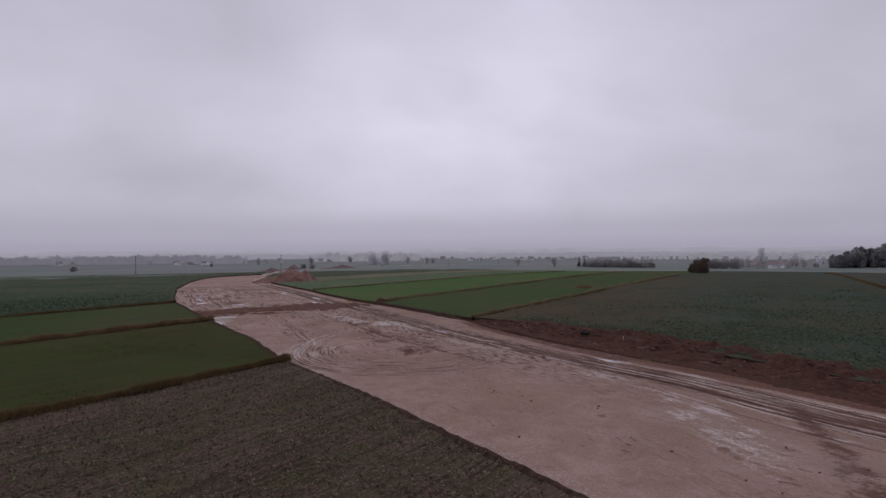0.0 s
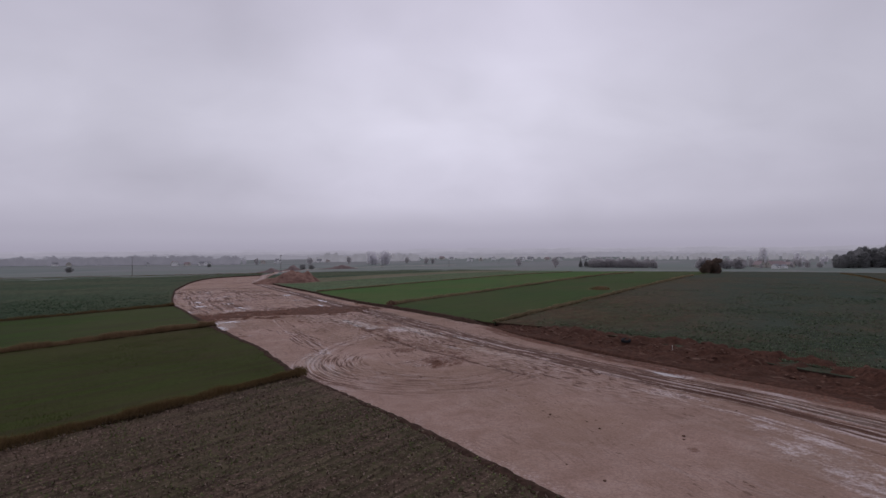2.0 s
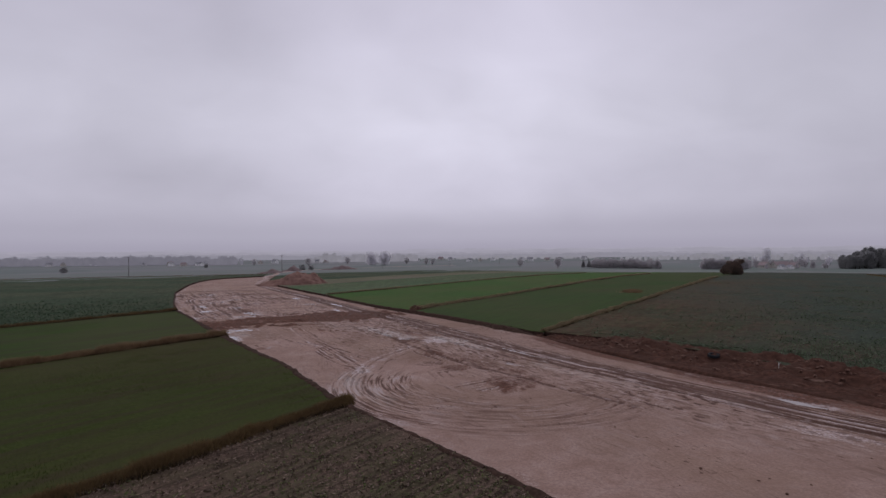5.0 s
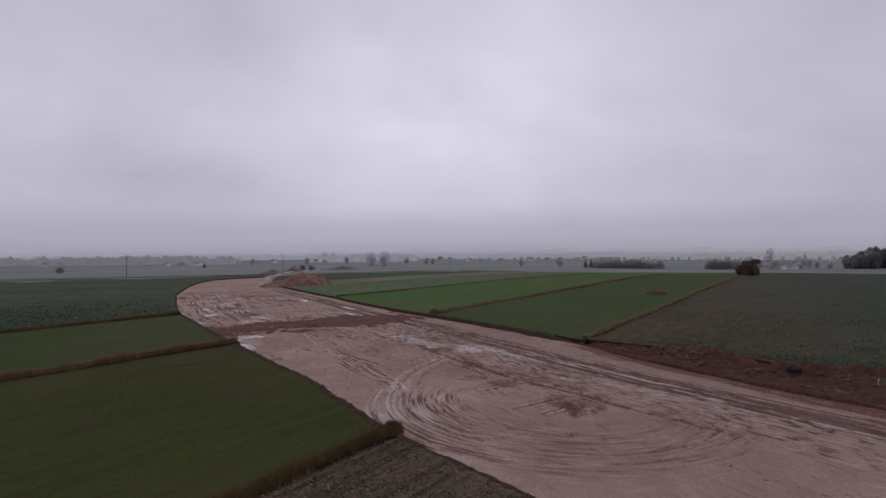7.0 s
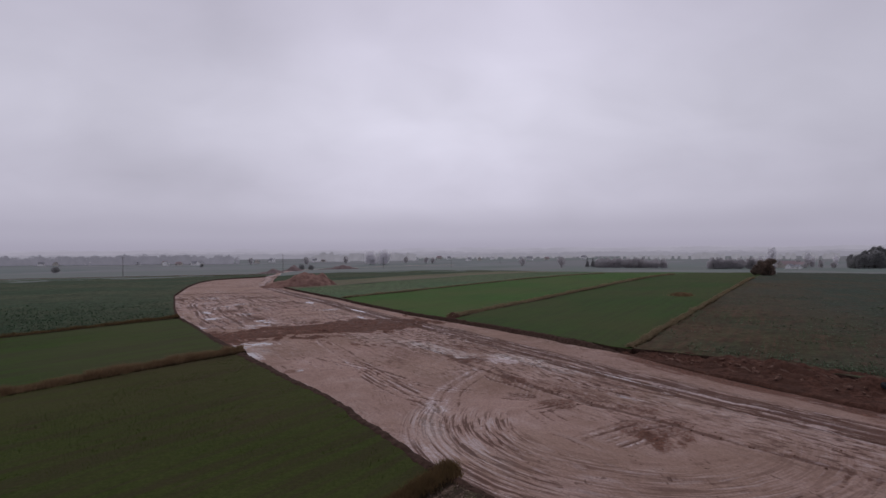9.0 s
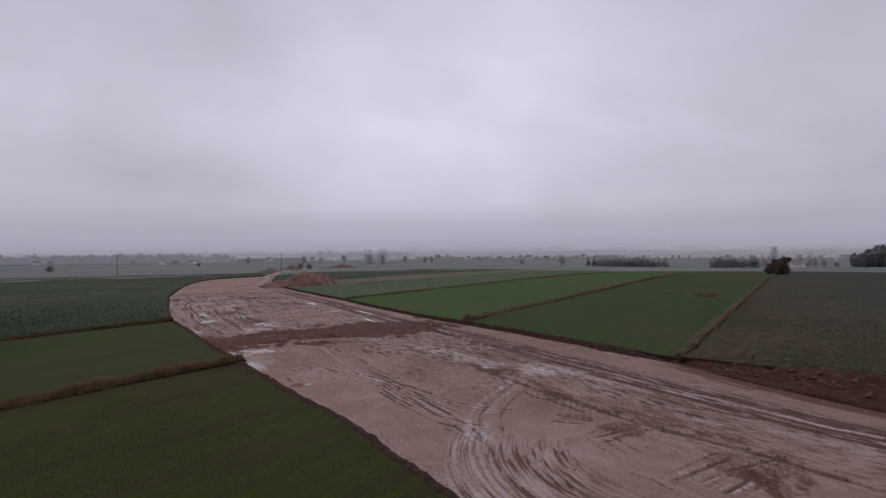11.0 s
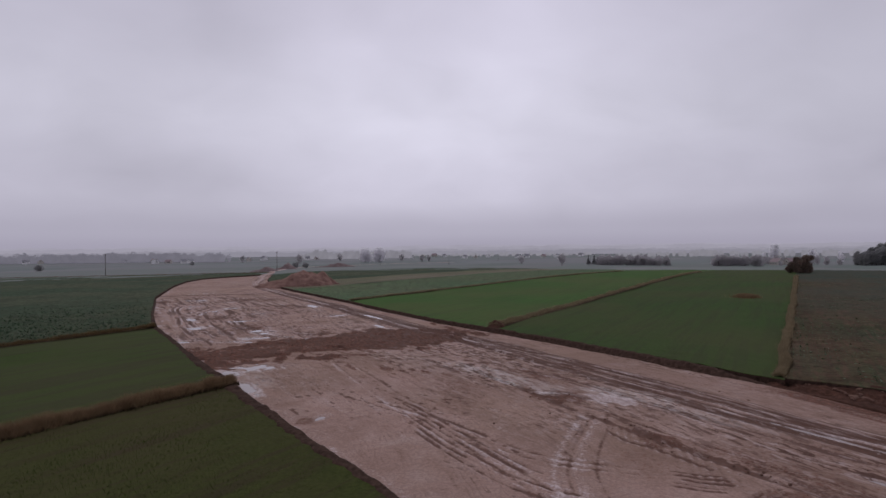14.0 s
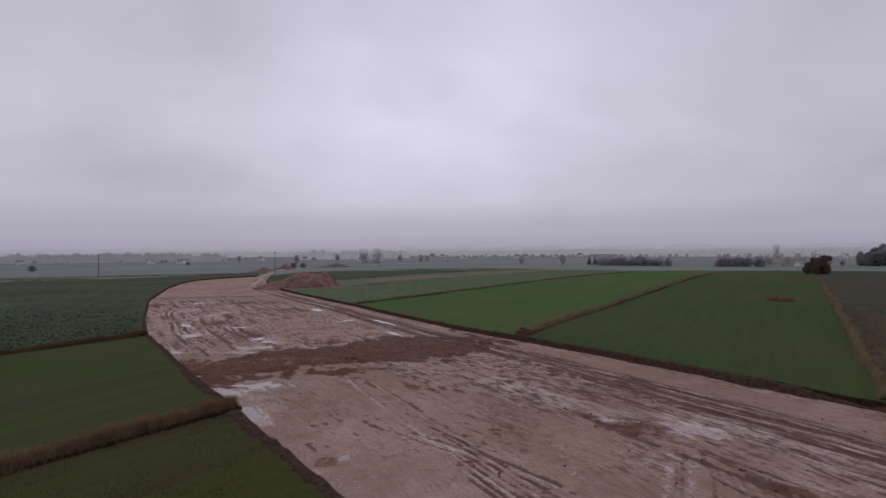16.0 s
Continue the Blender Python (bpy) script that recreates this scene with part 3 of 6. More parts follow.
v_at = np.linspace(-0.02, 1.02, ROAD_V)
rx = el[:, None, 0] + (er - el)[:, None, 0] * v_at
ry = el[:, None, 1] + (er - el)[:, None, 1] * v_at
width = np.hypot(*(er - el).T)[:, None]
# true distance across, since the rows of the grid lie askew
skew = np.gradient(er, axis=0)
skew /= np.hypot(*skew.T)[:, None]
side_on = np.abs((er - el)[:, 0] * skew[:, 1] - (er - el)[:, 1] * skew[:, 0])[:, None]
from_right = (1 - v_at)[None, :] * side_on
from_left = v_at[None, :] * side_on
run = np.concatenate([[0], np.cumsum(np.hypot(*np.diff(er, axis=0).T))])[:, None] + (1 - v_at)[None, :] * ((er - el) * skew).sum(1)[:, None] * -1
near = sstep(78, 60, ry + 0.5 * rx)  # the smoother stretch at the start

h = 0.09 * fbm(rx / 9, ry / 9, 3, 21) + 0.03 * fbm(rx / 0.8, ry / 0.8, 3, 22)
pale = np.zeros_like(rx)
red = np.zeros_like(rx)
damp = np.zeros_like(rx)


def press(d, half, depth, on, wet=0.8, light=0.45):
    """A wheel rut: a groove at distance 0 with squeezed-up, paler lips."""
    global h, pale, damp
    groove, lip = np.exp(-(d / half) ** 2), np.exp(-((d - 2.2 * half) / (0.8 * half)) ** 2)
    h = h + on * depth * (0.6 * lip - groove)
    damp = damp + 1.1 * wet * on * groove
    pale = pale + 0.6 * light * on * lip


# haul-road ruts along the right side
axle = np.interp(er[:, 1], [20, 45, 60, 75, 84, 90, 97, 108, 122, 150, 200, 250], [4.6, 4.5, 4.4, 5.3, 5.7, 6.7, 7.3, 6.9, 5.7, 4.7, 4.0, 3.2])[:, None]
for k, (off, depth, half) in enumerate(((-1.95, .05, .15), (-1.3, .09, .17), (-0.7, .10, .19), (-0.1, .12, .22), (0.5, .09, .17), (1.2, .12, .2), (1.9, .12, .22), (2.6, .06, .16), (4.3, .05, .15), (6.0, .05, .15), (8.6, .03, .15), (11.5, .04, .15), (15, .03, .15), (19, .03, .15))):
    wander = axle + off + 0.35 * vnoise(run / 19, 0 * run + k, 31) + 0.12 * vnoise(run / 5, 0 * run + k, 32) + (0.9 * vnoise(run / 31, 0 * run + k, 36) if k > 7 else 0)
    on = sstep(-0.3, 0.3, vnoise(run / 14, 0 * run + k * 3.1, 33))
    on = 0.55 + 0.45 * on if 0 < k < 7 else on * 0.8
    if k > 8:
        on = on * (1 - 0.85 * near)
    press(np.abs(from_right - wander), half, depth, on, 1.35 if k < 7 else 0.6, 0.55)
haul = sstep(-2.6, -1.7, from_right - axle) * (1 - sstep(2.3, 3.1, from_right - axle))
on_haul = haul * (0.62 + 0.38 * sstep(-0.4, 0.3, vnoise(run / 17, from_right / 1.3, 38)))
on_haul = np.clip(on_haul * (1 - 0.9 * np.exp(-((from_right - axle - 0.75) / 0.3) ** 2)), 0, 1) * np.interp(ry, [100, 150, 230, 260], [1, 0.75, 0.6, 0.0])
damp += 0.10 * haul * sstep(120, 100, ry)
strip = sstep(0.6, 1.4, from_right) * (1 - sstep(axle - 2.6, axle - 1.5, from_right))
pale += strip * (0.22 * sstep(80, 55, ry) + 0.12 * sstep(-0.4, 0.5, fbm(run / 11, from_right / 1.5, 3, 35)))
pale += 0.55 * sstep(74, 64, ry) * np.exp(-((from_right - axle + 2.7) / 0.8) ** 2) * sstep(-0.2, 0.4, fbm(run / 9, from_right / 1.2, 4, 39))
pale += 0.5 * sstep(68, 58, ry) * np.exp(-((from_right - axle - 3.4) / 1.3) ** 2) * sstep(-0.2, 0.5, fbm(run / 7, from_right / 1.2, 4, 37))


def track(points, depth, half=0.22, wet=0.7, light=0.4, gauge=0.0, seed=1, broken=0.3, fill=0.0):
    """A rut along a drawn line; with a gauge, a pair of them."""
    p = resample(rounded(points, 60), 60)
    lo, hi = p.min(0) - 2.5, p.max(0) + 2.5
    near_by = np.nonzero(((rx > lo[0]) & (rx < hi[0]) & (ry > lo[1]) & (ry < hi[1])).ravel())[0]
    if len(near_by) == 0:
        return
    X, Y = rx.ravel()[near_by], ry.ravel()[near_by]
    best, at, sgn = np.full(X.shape, 99.0), np.zeros(X.shape), np.zeros(X.shape)
    for k in range(59):
        q, e = p[k], p[k + 1] - p[k]
        n2 = max(1e-9, e @ e)
        w = np.nonzero((np.abs(X - q[0]) < 3.5) & (np.abs(Y - q[1]) < 3.5))[0]
        t = np.clip(((X[w] - q[0]) * e[0] + (Y[w] - q[1]) * e[1]) / n2, 0, 1)
        dx, dy = X[w] - q[0] - t * e[0], Y[w] - q[1] - t * e[1]
        d = np.hypot(dx, dy)
        won = d < best[w]
        v = w[won]
        best[v], at[v] = d[won], (k + t[won]) / 59
        sgn[v] = np.sign(e[0] * dy[won] - e[1] * dx[won])
    off = np.where(best < 90, sgn * best, 99) + 0.1 * vnoise(X / 4.5, Y / 4.5, seed)
    on = sstep(0, 0.06, at) * (1 - sstep(0.94, 1, at)) * (1 - broken + broken * sstep(-0.3, 0.3, vnoise(at * 31, 0 * at + seed, seed + 7)))
    for g in ((-gauge / 2, gauge / 2) if gauge else (0,)):
        d = np.abs(off - g)
        groove, lip = np.exp(-(d / half) ** 2), np.exp(-((d - 2.2 * half) / (0.8 * half)) ** 2)
        h.ravel()[near_by] += on * depth * (0.6 * lip - groove)
        damp.ravel()[near_by] += 1.1 * wet * on * groove
        pale.ravel()[near_by] += on * (0.6 * light * lip + fill * groove)


def arc(cx, cy, radius, a0, a1, tall=1.0, lean=28.0, n=24):
    """Points on a turning circle, drawn out along the road by tall."""
    out = []
    for k in range(n):
        a = radians(a0 + (a1 - a0) * k / (n - 1))
        u, w = radius * math.cos(a), radius * tall * math.sin(a)
        c_, s_ = math.cos(radians(lean)), math.sin(radians(lean))
        out.append((cx + u * c_ - w * s_, cy + u * s_ + w * c_))
    return out


turns = np.random.default_rng(3)


def comb(points, n, gap, depth, half, wet, light, seed, trim=0.12, broken=0.3):
    """Several narrow prints side by side, as the lugs of one wide tyre or a toothed blade leave them."""
    p = resample(rounded(points, 40), 24)
    t = np.gradient(p, axis=0)
    side = np.stack([t[:, 1], -t[:, 0]], 1) / np.hypot(*t.T)[:, None]
    for k in range(n):
        a, b = int(24 * turns.uniform(0, trim)), 24 - int(24 * turns.uniform(0, trim))
        q = (p + side * (k * gap + turns.normal(0, 0.06)))[a:b]
        track([tuple(c) for c in q], depth, half * turns.uniform(0.85, 1.2), wet * turns.uniform(0.7, 1.2), light, 0, seed + k, broken)


# machines turned here: nested arcs round the near end
for k in range(8):
    ra = 15.4 - 0.95 * k + turns.normal(0, 0.1)
    a0, a1 = 140 + turns.uniform(-10, 20) + 1.5 * k, 268 + turns.uniform(-22, 26) - 2.5 * k
    track(arc(-4.6 + turns.normal(0, 0.35), 71.5 + turns.normal(0, 0.45), ra, a0, a1, 1.05 + turns.normal(0, 0.025)), 0.07, turns.uniform(0.1, 0.13), turns.uniform(0.2, 0.4), turns.uniform(0.1, 0.3), 0, 60 + k, 0.7)
for k, ra in enumerate((16.0, 15.2, 14.6, 13.8, 13.0)):
    track(arc(-4.0, 72.4, ra, 215 + 6 * k, 300 - 6 * k, 1.0), 0.05, 0.11, 0.25, 0.2, 0, 80 + k, 0.7)
# the prints of the tread, round the same middle
ring = np.hypot(rx + 4.6, (ry - 71.5) / 1.05)
bearing = np.arctan2(ry - 71.5, rx + 4.6)
sweep = np.mod(bearing, 2 * np.pi) * 12
at_deg = np.degrees(np.mod(bearing, 2 * np.pi))
on_turn = sstep(7.2, 9.2, ring + 0.5 * fbm(rx / 3, ry / 3, 3, 40)) * sstep(16.9, 15.6, ring + 0.6 * fbm(rx / 4, ry / 4, 3, 41))
# paler at the western end, painting a sheen of sky on the prints
pale += 0.16 * on_turn * sstep(250, 190, at_deg) * sstep(145, 170, at_deg)
on_turn *= sstep(150, 176, at_deg) * (0.3 + 0.7 * sstep(300, 255, at_deg)) * sstep(350, 325, at_deg) * (0.45 + 0.55 * sstep(-0.4, 0.3, fbm(rx / 5, ry / 5, 3, 42)))
# a wide curved pass sweeping up to the haul road
for off in (0.45, 0.8, 2.4):
    track([(-19.2 + off, 74 + off * 0.3), (-18.6 + off, 80.4), (-17.0 + off, 84.6), (-15.7 + off, 87.2), (-13.8 + off * 0.7, 90.6)], 0.05, 0.14, 0.62, 0.25, 0, 90 + int(off * 10), 0.25)
for off in (0.05, 1.45):
    track([(-19.2 + off, 74 + off * 0.3), (-18.6 + off, 80.4), (-17.0 + off, 84.6), (-15.7 + off, 87.2), (-13.8 + off * 0.7, 90.6)], 0.015, 0.4, -0.4, 0.0, 0, 95 + int(off * 10), 0.1, 0.3)
# crossing pairs and the broken clod line between turn and haul road
track([(-9.3, 67.6), (-6.5, 69.6), (-4.0, 71.2)], 0.05, 0.13, 0.5, 0.5, 0.9, 101)
track([(-7.4, 66.4), (-4.6, 68.3), (-2.0, 69.9)], 0.05, 0.13, 0.5, 0.5, 0.9, 102)
track([(-21.2, 107.2), (-18.1, 100.7), (-15.8, 96), (-14.1, 91), (-13.1, 89.2), (-9.4, 82.3), (-7.0, 77.6), (-5.3, 74.4), (-2.9, 72.8), (-0.3, 67.9), (3.5, 63), (6, 59)], 0.07, 0.3, 0.9, 0.25, 0, 103, 0.55)
track([(-36.7, 115.2), (-35, 110.2), (-32.9, 104.7), (-30.8, 100.1), (-27.9, 93.9), (-26, 90.2), (-24.4, 86.3), (-22.3, 83.2)], 0.02, 0.09, -0.1, 0.05, 0.0, 104, 0.2, 0.42)
track([(-36.2, 114.6), (-34.5, 109.8), (-32.4, 104.4), (-30.4, 100.0)], 0.03, 0.14, 0.5, 0, 0.0, 107, 0.3)
track([(-23.5, 87), (-22.5, 85.2), (-21.1, 82.1), (-19.0, 77.5), (-18, 74)], 0.04, 0.14, 0.45, 0.6, 0.9, 105, 0.4)
track([(-30, 96), (-25, 90.5), (-21.3, 86.4), (-19.9, 83.8), (-17.5, 81.9), (-13, 80)], 0.04, 0.14, 0.5, 0.5, 0.8, 106, 0.4)
track([(-28.2, 97.1), (-24.6, 91.3), (-21.6, 87.0), (-19.5, 83)], 0.05, 0.12, 0.75, 0.3, 0, 109, 0.8)
track([(-13.4, 87.0), (-12.9, 84.9), (-11.6, 83.5), (-9.8, 80)], 0.06, 0.14, 0.8, 0.5, 0, 110, 0.4)
# the two worn wheel lanes of the haul road where it runs past the slab
track([(-12.8, 109.0), (-9.0, 99.5), (-6.4, 94.4), (-4.2, 89.9), (-2.3, 86.8), (1.6, 79.0)], 0.05, 0.4, 0.6, 0.1, 0, 113, 0.25)
track([(-13.6, 103.8), (-11.1, 98.4), (-8.8, 94.4), (-6.8, 90.4), (-4.9, 87.2), (-0.6, 79.5)], 0.05, 0.4, 0.6, 0.1, 0, 114, 0.25)
# short straight strokes of a grader's teeth on the clean slab
for k in range(12):
    x0, y0 = -12.5 + 0.36 * k, 88.6 - 0.68 * k + turns.uniform(-0.3, 0.3)
    reach_ = turns.uniform(3.0, 4.8)
    track([(x0, y0), (x0 - 0.16 * reach_, y0 - 0.5 * reach_), (x0 - 0.3 * reach_, y0 - reach_)], 0.04, 0.12, 0.38, 0.3, 0, 120 + k, 0.35)
# the combed print of a wide tyre coming in from the west, and two across the slab's near corner
comb([(-26.8, 95.5), (-23.3, 88.3), (-21.6, 85.0), (-19.6, 81.2), (-17.7, 79.2), (-15.2, 78.4)], 6, 0.5, 0.07, 0.12, 0.75, 0.35, 300, 0.4, 0.4)
comb([(-31.5, 103.3), (-25.9, 89.1), (-23.3, 83.9), (-20.1, 79.2), (-17.2, 77.4)], 3, 0.7, 0.04, 0.11, 0.4, 0.15, 310, 0.5, 0.7)
comb([(-11.6, 76.0), (-9.4, 77.0), (-7.2, 78.0)], 6, 0.5, 0.07, 0.12, 0.75, 0.3, 320, 0.35)
comb([(-12.4, 80.6), (-10.8, 79.6), (-9.4, 79.2)], 5, 0.5, 0.06, 0.12, 0.75, 0.3, 330, 0.3)
comb([(-9.6, 75.2), (-9.3, 73.6), (-8.6, 71.4)], 3, 0.9, 0.06, 0.15, 0.6, 0.3, 340, 0.2)
# crossing prints by the dark churned patch
comb([(-9.0, 67.6), (-5.7, 69.6), (-1.8, 71.0)], 2, 0.9, 0.06, 0.12, 0.6, 0.7, 350, 0.2)
comb([(-7.0, 66.3), (-4.6, 67.8), (-1.5, 69.4)], 2, 0.9, 0.06, 0.12, 0.6, 0.7, 360, 0.2)
comb([(8.5, 63.5), (5.5, 61.0), (3.0, 58.6), (1.0, 57.6)], 2, 1.1, 0.05, 0.12, 0.4, 0.3, 370, 0.3)
for k in range(26):
    x0, y0 = turns.uniform(-30, 2), turns.uniform(64, 112)
    if (x0 + 17.5) * 0.86 + (y0 - 62) * 0.5 < 5 or (x0 - 4) * 0.87 + (y0 - 95) * 0.48 > -9:
        continue
    run_ = turns.uniform(2.5, 7)
    comb([(x0, y0), (x0 - 0.22 * run_, y0 + 0.5 * run_), (x0 - 0.52 * run_, y0 + 0.86 * run_)], int(turns.integers(1, 3)), 0.5, 0.06, 0.11, 0.6, 0.2, 400 + 4 * k, 0.4, 0.6)
# the churned far stretch: heavy wheels come up along the road, hook round and go back
inner = resample(rounded([(-45, 131), (-52, 138), (-57.3, 148.2), (-62, 158), (-62.5, 164), (-58.5, 166), (-51, 163)]), 16)
outer = resample(rounded([(-54, 122), (-63, 138.2), (-73.7, 157.7), (-82, 176), (-83, 188), (-76, 195), (-64, 193)]), 16)
for k in range(10):
    f = (k + turns.uniform(-0.25, 0.25)) / 9
    line = inner * (1 - f) + outer * f + turns.normal(0, 0.5, (1, 2)) + np.stack([np.sin(np.arange(16) * 0.9 + k), np.cos(np.arange(16) * 0.7 + 2 * k)], 1) * 0.5
    a, b = int(turns.integers(0, 3)), 16 - int(turns.integers(0, 5))
    track([tuple(q) for q in line[a:b]], 0.12, turns.uniform(0.2, 0.3), 0.9, 0.6, turns.choice([0.0, 0.0, 1.9]), 140 + k, 0.75)
for k in range(12):
    x0, y0 = turns.uniform(-70, -45), turns.uniform(134, 172)
    track([(x0, y0), (x0 + 3.5, y0 + turns.uniform(-1, 2)), (x0 + 8, y0 + turns.uniform(-2, 3))], 0.09, 0.3, 0.9, 0.6, 0, 155 + k, 0.6)
for k in range(10):
    x0, y0 = turns.uniform(-88, -58), turns.uniform(178, 212)
    track([(x0, y0), (x0 - 6, y0 + 9), (x0 - 12, y0 + 17)], 0.06, 0.3, 0.6, 0.4, 2.2, 170 + k, 0.6)
churned = sstep(124, 132, ry) * sstep(206, 196, ry + 4 * fbm(rx / 9, ry / 9, 3, 43)) * sstep(7, 10, from_right)
level = sstep(1.2, 0.8, np.hypot((rx + 47.5) / 8, (ry - 149) / 11) + 0.25 * fbm(rx / 5, ry / 5, 3, 44))
damp += 0.12 * churned * (1 - level) * sstep(0.08, 0.42, fbm(rx / 2.2, ry / 4.5, 4, 45))
pale += 0.3 * churned * (1 - level) * sstep(0.2, 0.45, fbm(rx / 3.4, ry / 2.6, 4, 46))
red += 0.4 * churned * (1 - level) * sstep(-0.1, 0.5, fbm(rx / 7, ry / 7, 4, 47))
# a dark seam where the level strip at the far end begins
damp += 0.8 * np.exp(-((ry - 209 - 3 * fbm(rx / 12, ry / 60, 2, 48)) / 1.3) ** 2) * sstep(9, 13, from_right)

# belt of reddish topsoil left across the road
belt_y = np.interp(rx, [-56, -46, -40, -30, -22], [116.5, 117.5, 121, 127.5, 128])
belt_h = np.interp(rx, [-56, -46, -40, -30, -22, -14], [5.2, 7.0, 7.8, 8.6, 7.5, 2.0])
q_belt = np.abs(ry - belt_y) / belt_h + 0.7 * fbm(rx / 4, ry / 3, 5, 51) + 0.65 * fbm(run / 1.6, from_right / 1.1, 4, 66) + sstep(-26, -14, rx)
red += sstep(1.2, 0.7, q_belt) * (0.95 + 0.7 * fbm(rx / 1.6, ry / 1.1, 3, 52))
h += 0.34 * sstep(1.05, 0.7, q_belt) * (0.5 + 0.8 * fbm(rx / 1.2, ry / 1.2, 3, 53))
damp += 0.7 * sstep(1.05, 0.8, q_belt) * sstep(-0.05, 0.22, fbm(run / 1.6, from_right / 0.6, 4, 50))
pale *= 1 - 0.8 * sstep(1.0, 0.85, q_belt)
for cx, cy, ra in ((-8.7, 76.2, 1.6), (-3.4, 69.4, 3.0), (-3.9, 66.7, 1.6), (-2.5, 74, 1.8), (-10.8, 84.5, 1.4), (-33.8, 90.7, 0.9), (-14.2, 95.2, 2.4), (11.5, 40.5, 0.45), (16.8, 33.5, 0.5)):
    spot = sstep(1.15, 0.6, np.hypot(rx - cx, (ry - cy)) / ra + 0.7 * fbm(rx / 0.9, ry / 1.6, 4, 54))
    red += 0.5 * spot
    h += 0.08 * spot * (0.5 + fbm(rx / 0.7, ry / 0.7, 2, 55))
# a muddy way fanning off the haul road at the near end, and the crust it leaves beside it
fan = np.abs(rx - np.interp(ry, [5, 20, 26.8, 31, 35, 38, 42], [22.5, 20.7, 21.3, 22.7, 24.2, 25.0, 26.5])) / np.interp(ry, [18, 30, 40], [1.9, 1.5, 0.7])
muddy = np.exp(-fan ** 2) * sstep(43, 39, ry)
damp += 0.8 * muddy * (0.75 + 0.6 * fbm(run / 1.6, from_right / 0.5, 4, 71))
red += 0.42 * muddy * (0.8 + fbm(rx / 2, ry / 2, 3, 72))
q_crust = np.hypot((rx - 18.8) / 2.6, (ry - 37) / 10) + 0.55 * fbm(rx / 1.6, ry / 2.4, 5, 73)
pale += 0.45 * sstep(1.2, 0.5, q_crust) * (0.7 + 0.9 * fbm(run / 1.2, from_right / 0.5, 4, 74)) * (1 - muddy)
damp += 0.55 * sstep(1.3, 0.8, q_crust) * sstep(0.18, 0.4, fbm(run / 1.0, from_right / 0.35, 4, 75)) * sstep(40, 30, ry)
for cx, cy, turn, la, lb in ((-10.8, 94.0, -37, 3.6, 1.3), (-15.2, 96.6, -30, 1.4, 0.6)):
    c_, s_ = math.cos(radians(turn)), math.sin(radians(turn))
    q = np.hypot(((rx - cx) * c_ + (ry - cy) * s_) / la, ((ry - cy) * c_ - (rx - cx) * s_) / lb) + 0.7 * fbm(run / 1.5, from_right / 0.5, 4, 76)
    pale += 0.6 * sstep(1.15, 0.75, q)
    damp *= 1 - 0.8 * sstep(1.15, 0.85, q)
# farther on, the haul road is two broad dark ruts with a dry crown between
beyond = sstep(108, 130, ry) * sstep(252, 225, ry)
damp += 0.85 * beyond * (np.exp(-((from_right - axle + 0.7) / 0.5) ** 2) + np.exp(-((from_right - axle - 1.7) / 0.55) ** 2)) * (0.6 + 0.4 * sstep(-0.4, 0.2, vnoise(run / 13, from_right, 92)))
pale += 0.4 * beyond * np.exp(-((from_right - axle - 0.5) / 0.45) ** 2)
# red crumbs carried on from the belt by the wheels
carried = sstep(98, 108, ry) * sstep(142, 132, ry) * sstep(7, 12, from_left) * sstep(5, 9, from_right)
red += 0.6 * carried * sstep(0.12, 0.4, fbm(run / 1.7, from_right / 0.6, 4, 93))
# soil dragged in from the berm frays the edge of the haul road
fray = sstep(2.6, 0.3, from_right + 1.3 * fbm(run / 6, from_right / 0.7, 4, 90)) * sstep(100, 92, ry)
red += 0.75 * fray
damp += 0.35 * fray * sstep(0.0, 0.3, fbm(run / 4, from_right / 0.4, 3, 91))
# the worked middle lanes: dull and wet, torn by wheels
lanes = sstep(0.5, 2.5, from_right - axle) * (1 - sstep(9, 14, from_right - axle)) * sstep(50, 62, ry) * sstep(150, 120, ry)
damp += 0.16 * lanes * (0.6 + 0.9 * fbm(run / 2.4, from_right / 0.42, 4, 67))
# between the curved pass and the jagged ridge the blade left a clean slab
slab_l = np.interp(ry, [72, 76, 80, 85, 90], [-19.5, -19.4, -18.2, -16.6, -14.4])
slab_r = np.interp(ry, [74.7, 76, 78.5, 82, 85, 90], [-5.5, -6.2, -7, -9.5, -11.2, -12.6])
slab = sstep(0.2, 1.2, rx - slab_l) * sstep(0.0, 0.6, slab_r - rx) * sstep(71, 75, ry) * sstep(91, 88, ry)
torn = np.exp(-((rx - slab_r - 0.5) / 0.36) ** 2) * sstep(72, 75, ry) * sstep(92, 89, ry)
damp += 0.55 * torn * sstep(-0.35, 0.25, fbm(rx / 0.8, ry / 1.1, 4, 69))
red += 0.2 * np.exp(-((rx - slab_r - 1.4) / 1.0) ** 2) * sstep(72, 75, ry) * sstep(92, 89, ry)
h += 0.16 * torn * (0.4 + fbm(rx / 0.9, ry / 0.9, 3, 70))
# everywhere past the turn the surface is torn along the way of driving
mud = (1 - near) * sstep(-0.45, 0.35, fbm(run / 12, from_right / 4, 3, 49)) * (1 - 0.8 * slab) * (1 - 0.6 * strip) * (1 - haul) * (1 - 0.6 * on_turn)
torn_lane = sstep(0.6, 2.2, from_right - axle) * (1 - sstep(6, 12, from_right - axle)) * sstep(44, 58, ry) * sstep(150, 122, ry)
mud = mud * (0.5 + 0.3 * lanes + 0.45 * sstep(96, 104, ry) * sstep(140, 128, ry)) + 0.3 * haul * (1 - near)
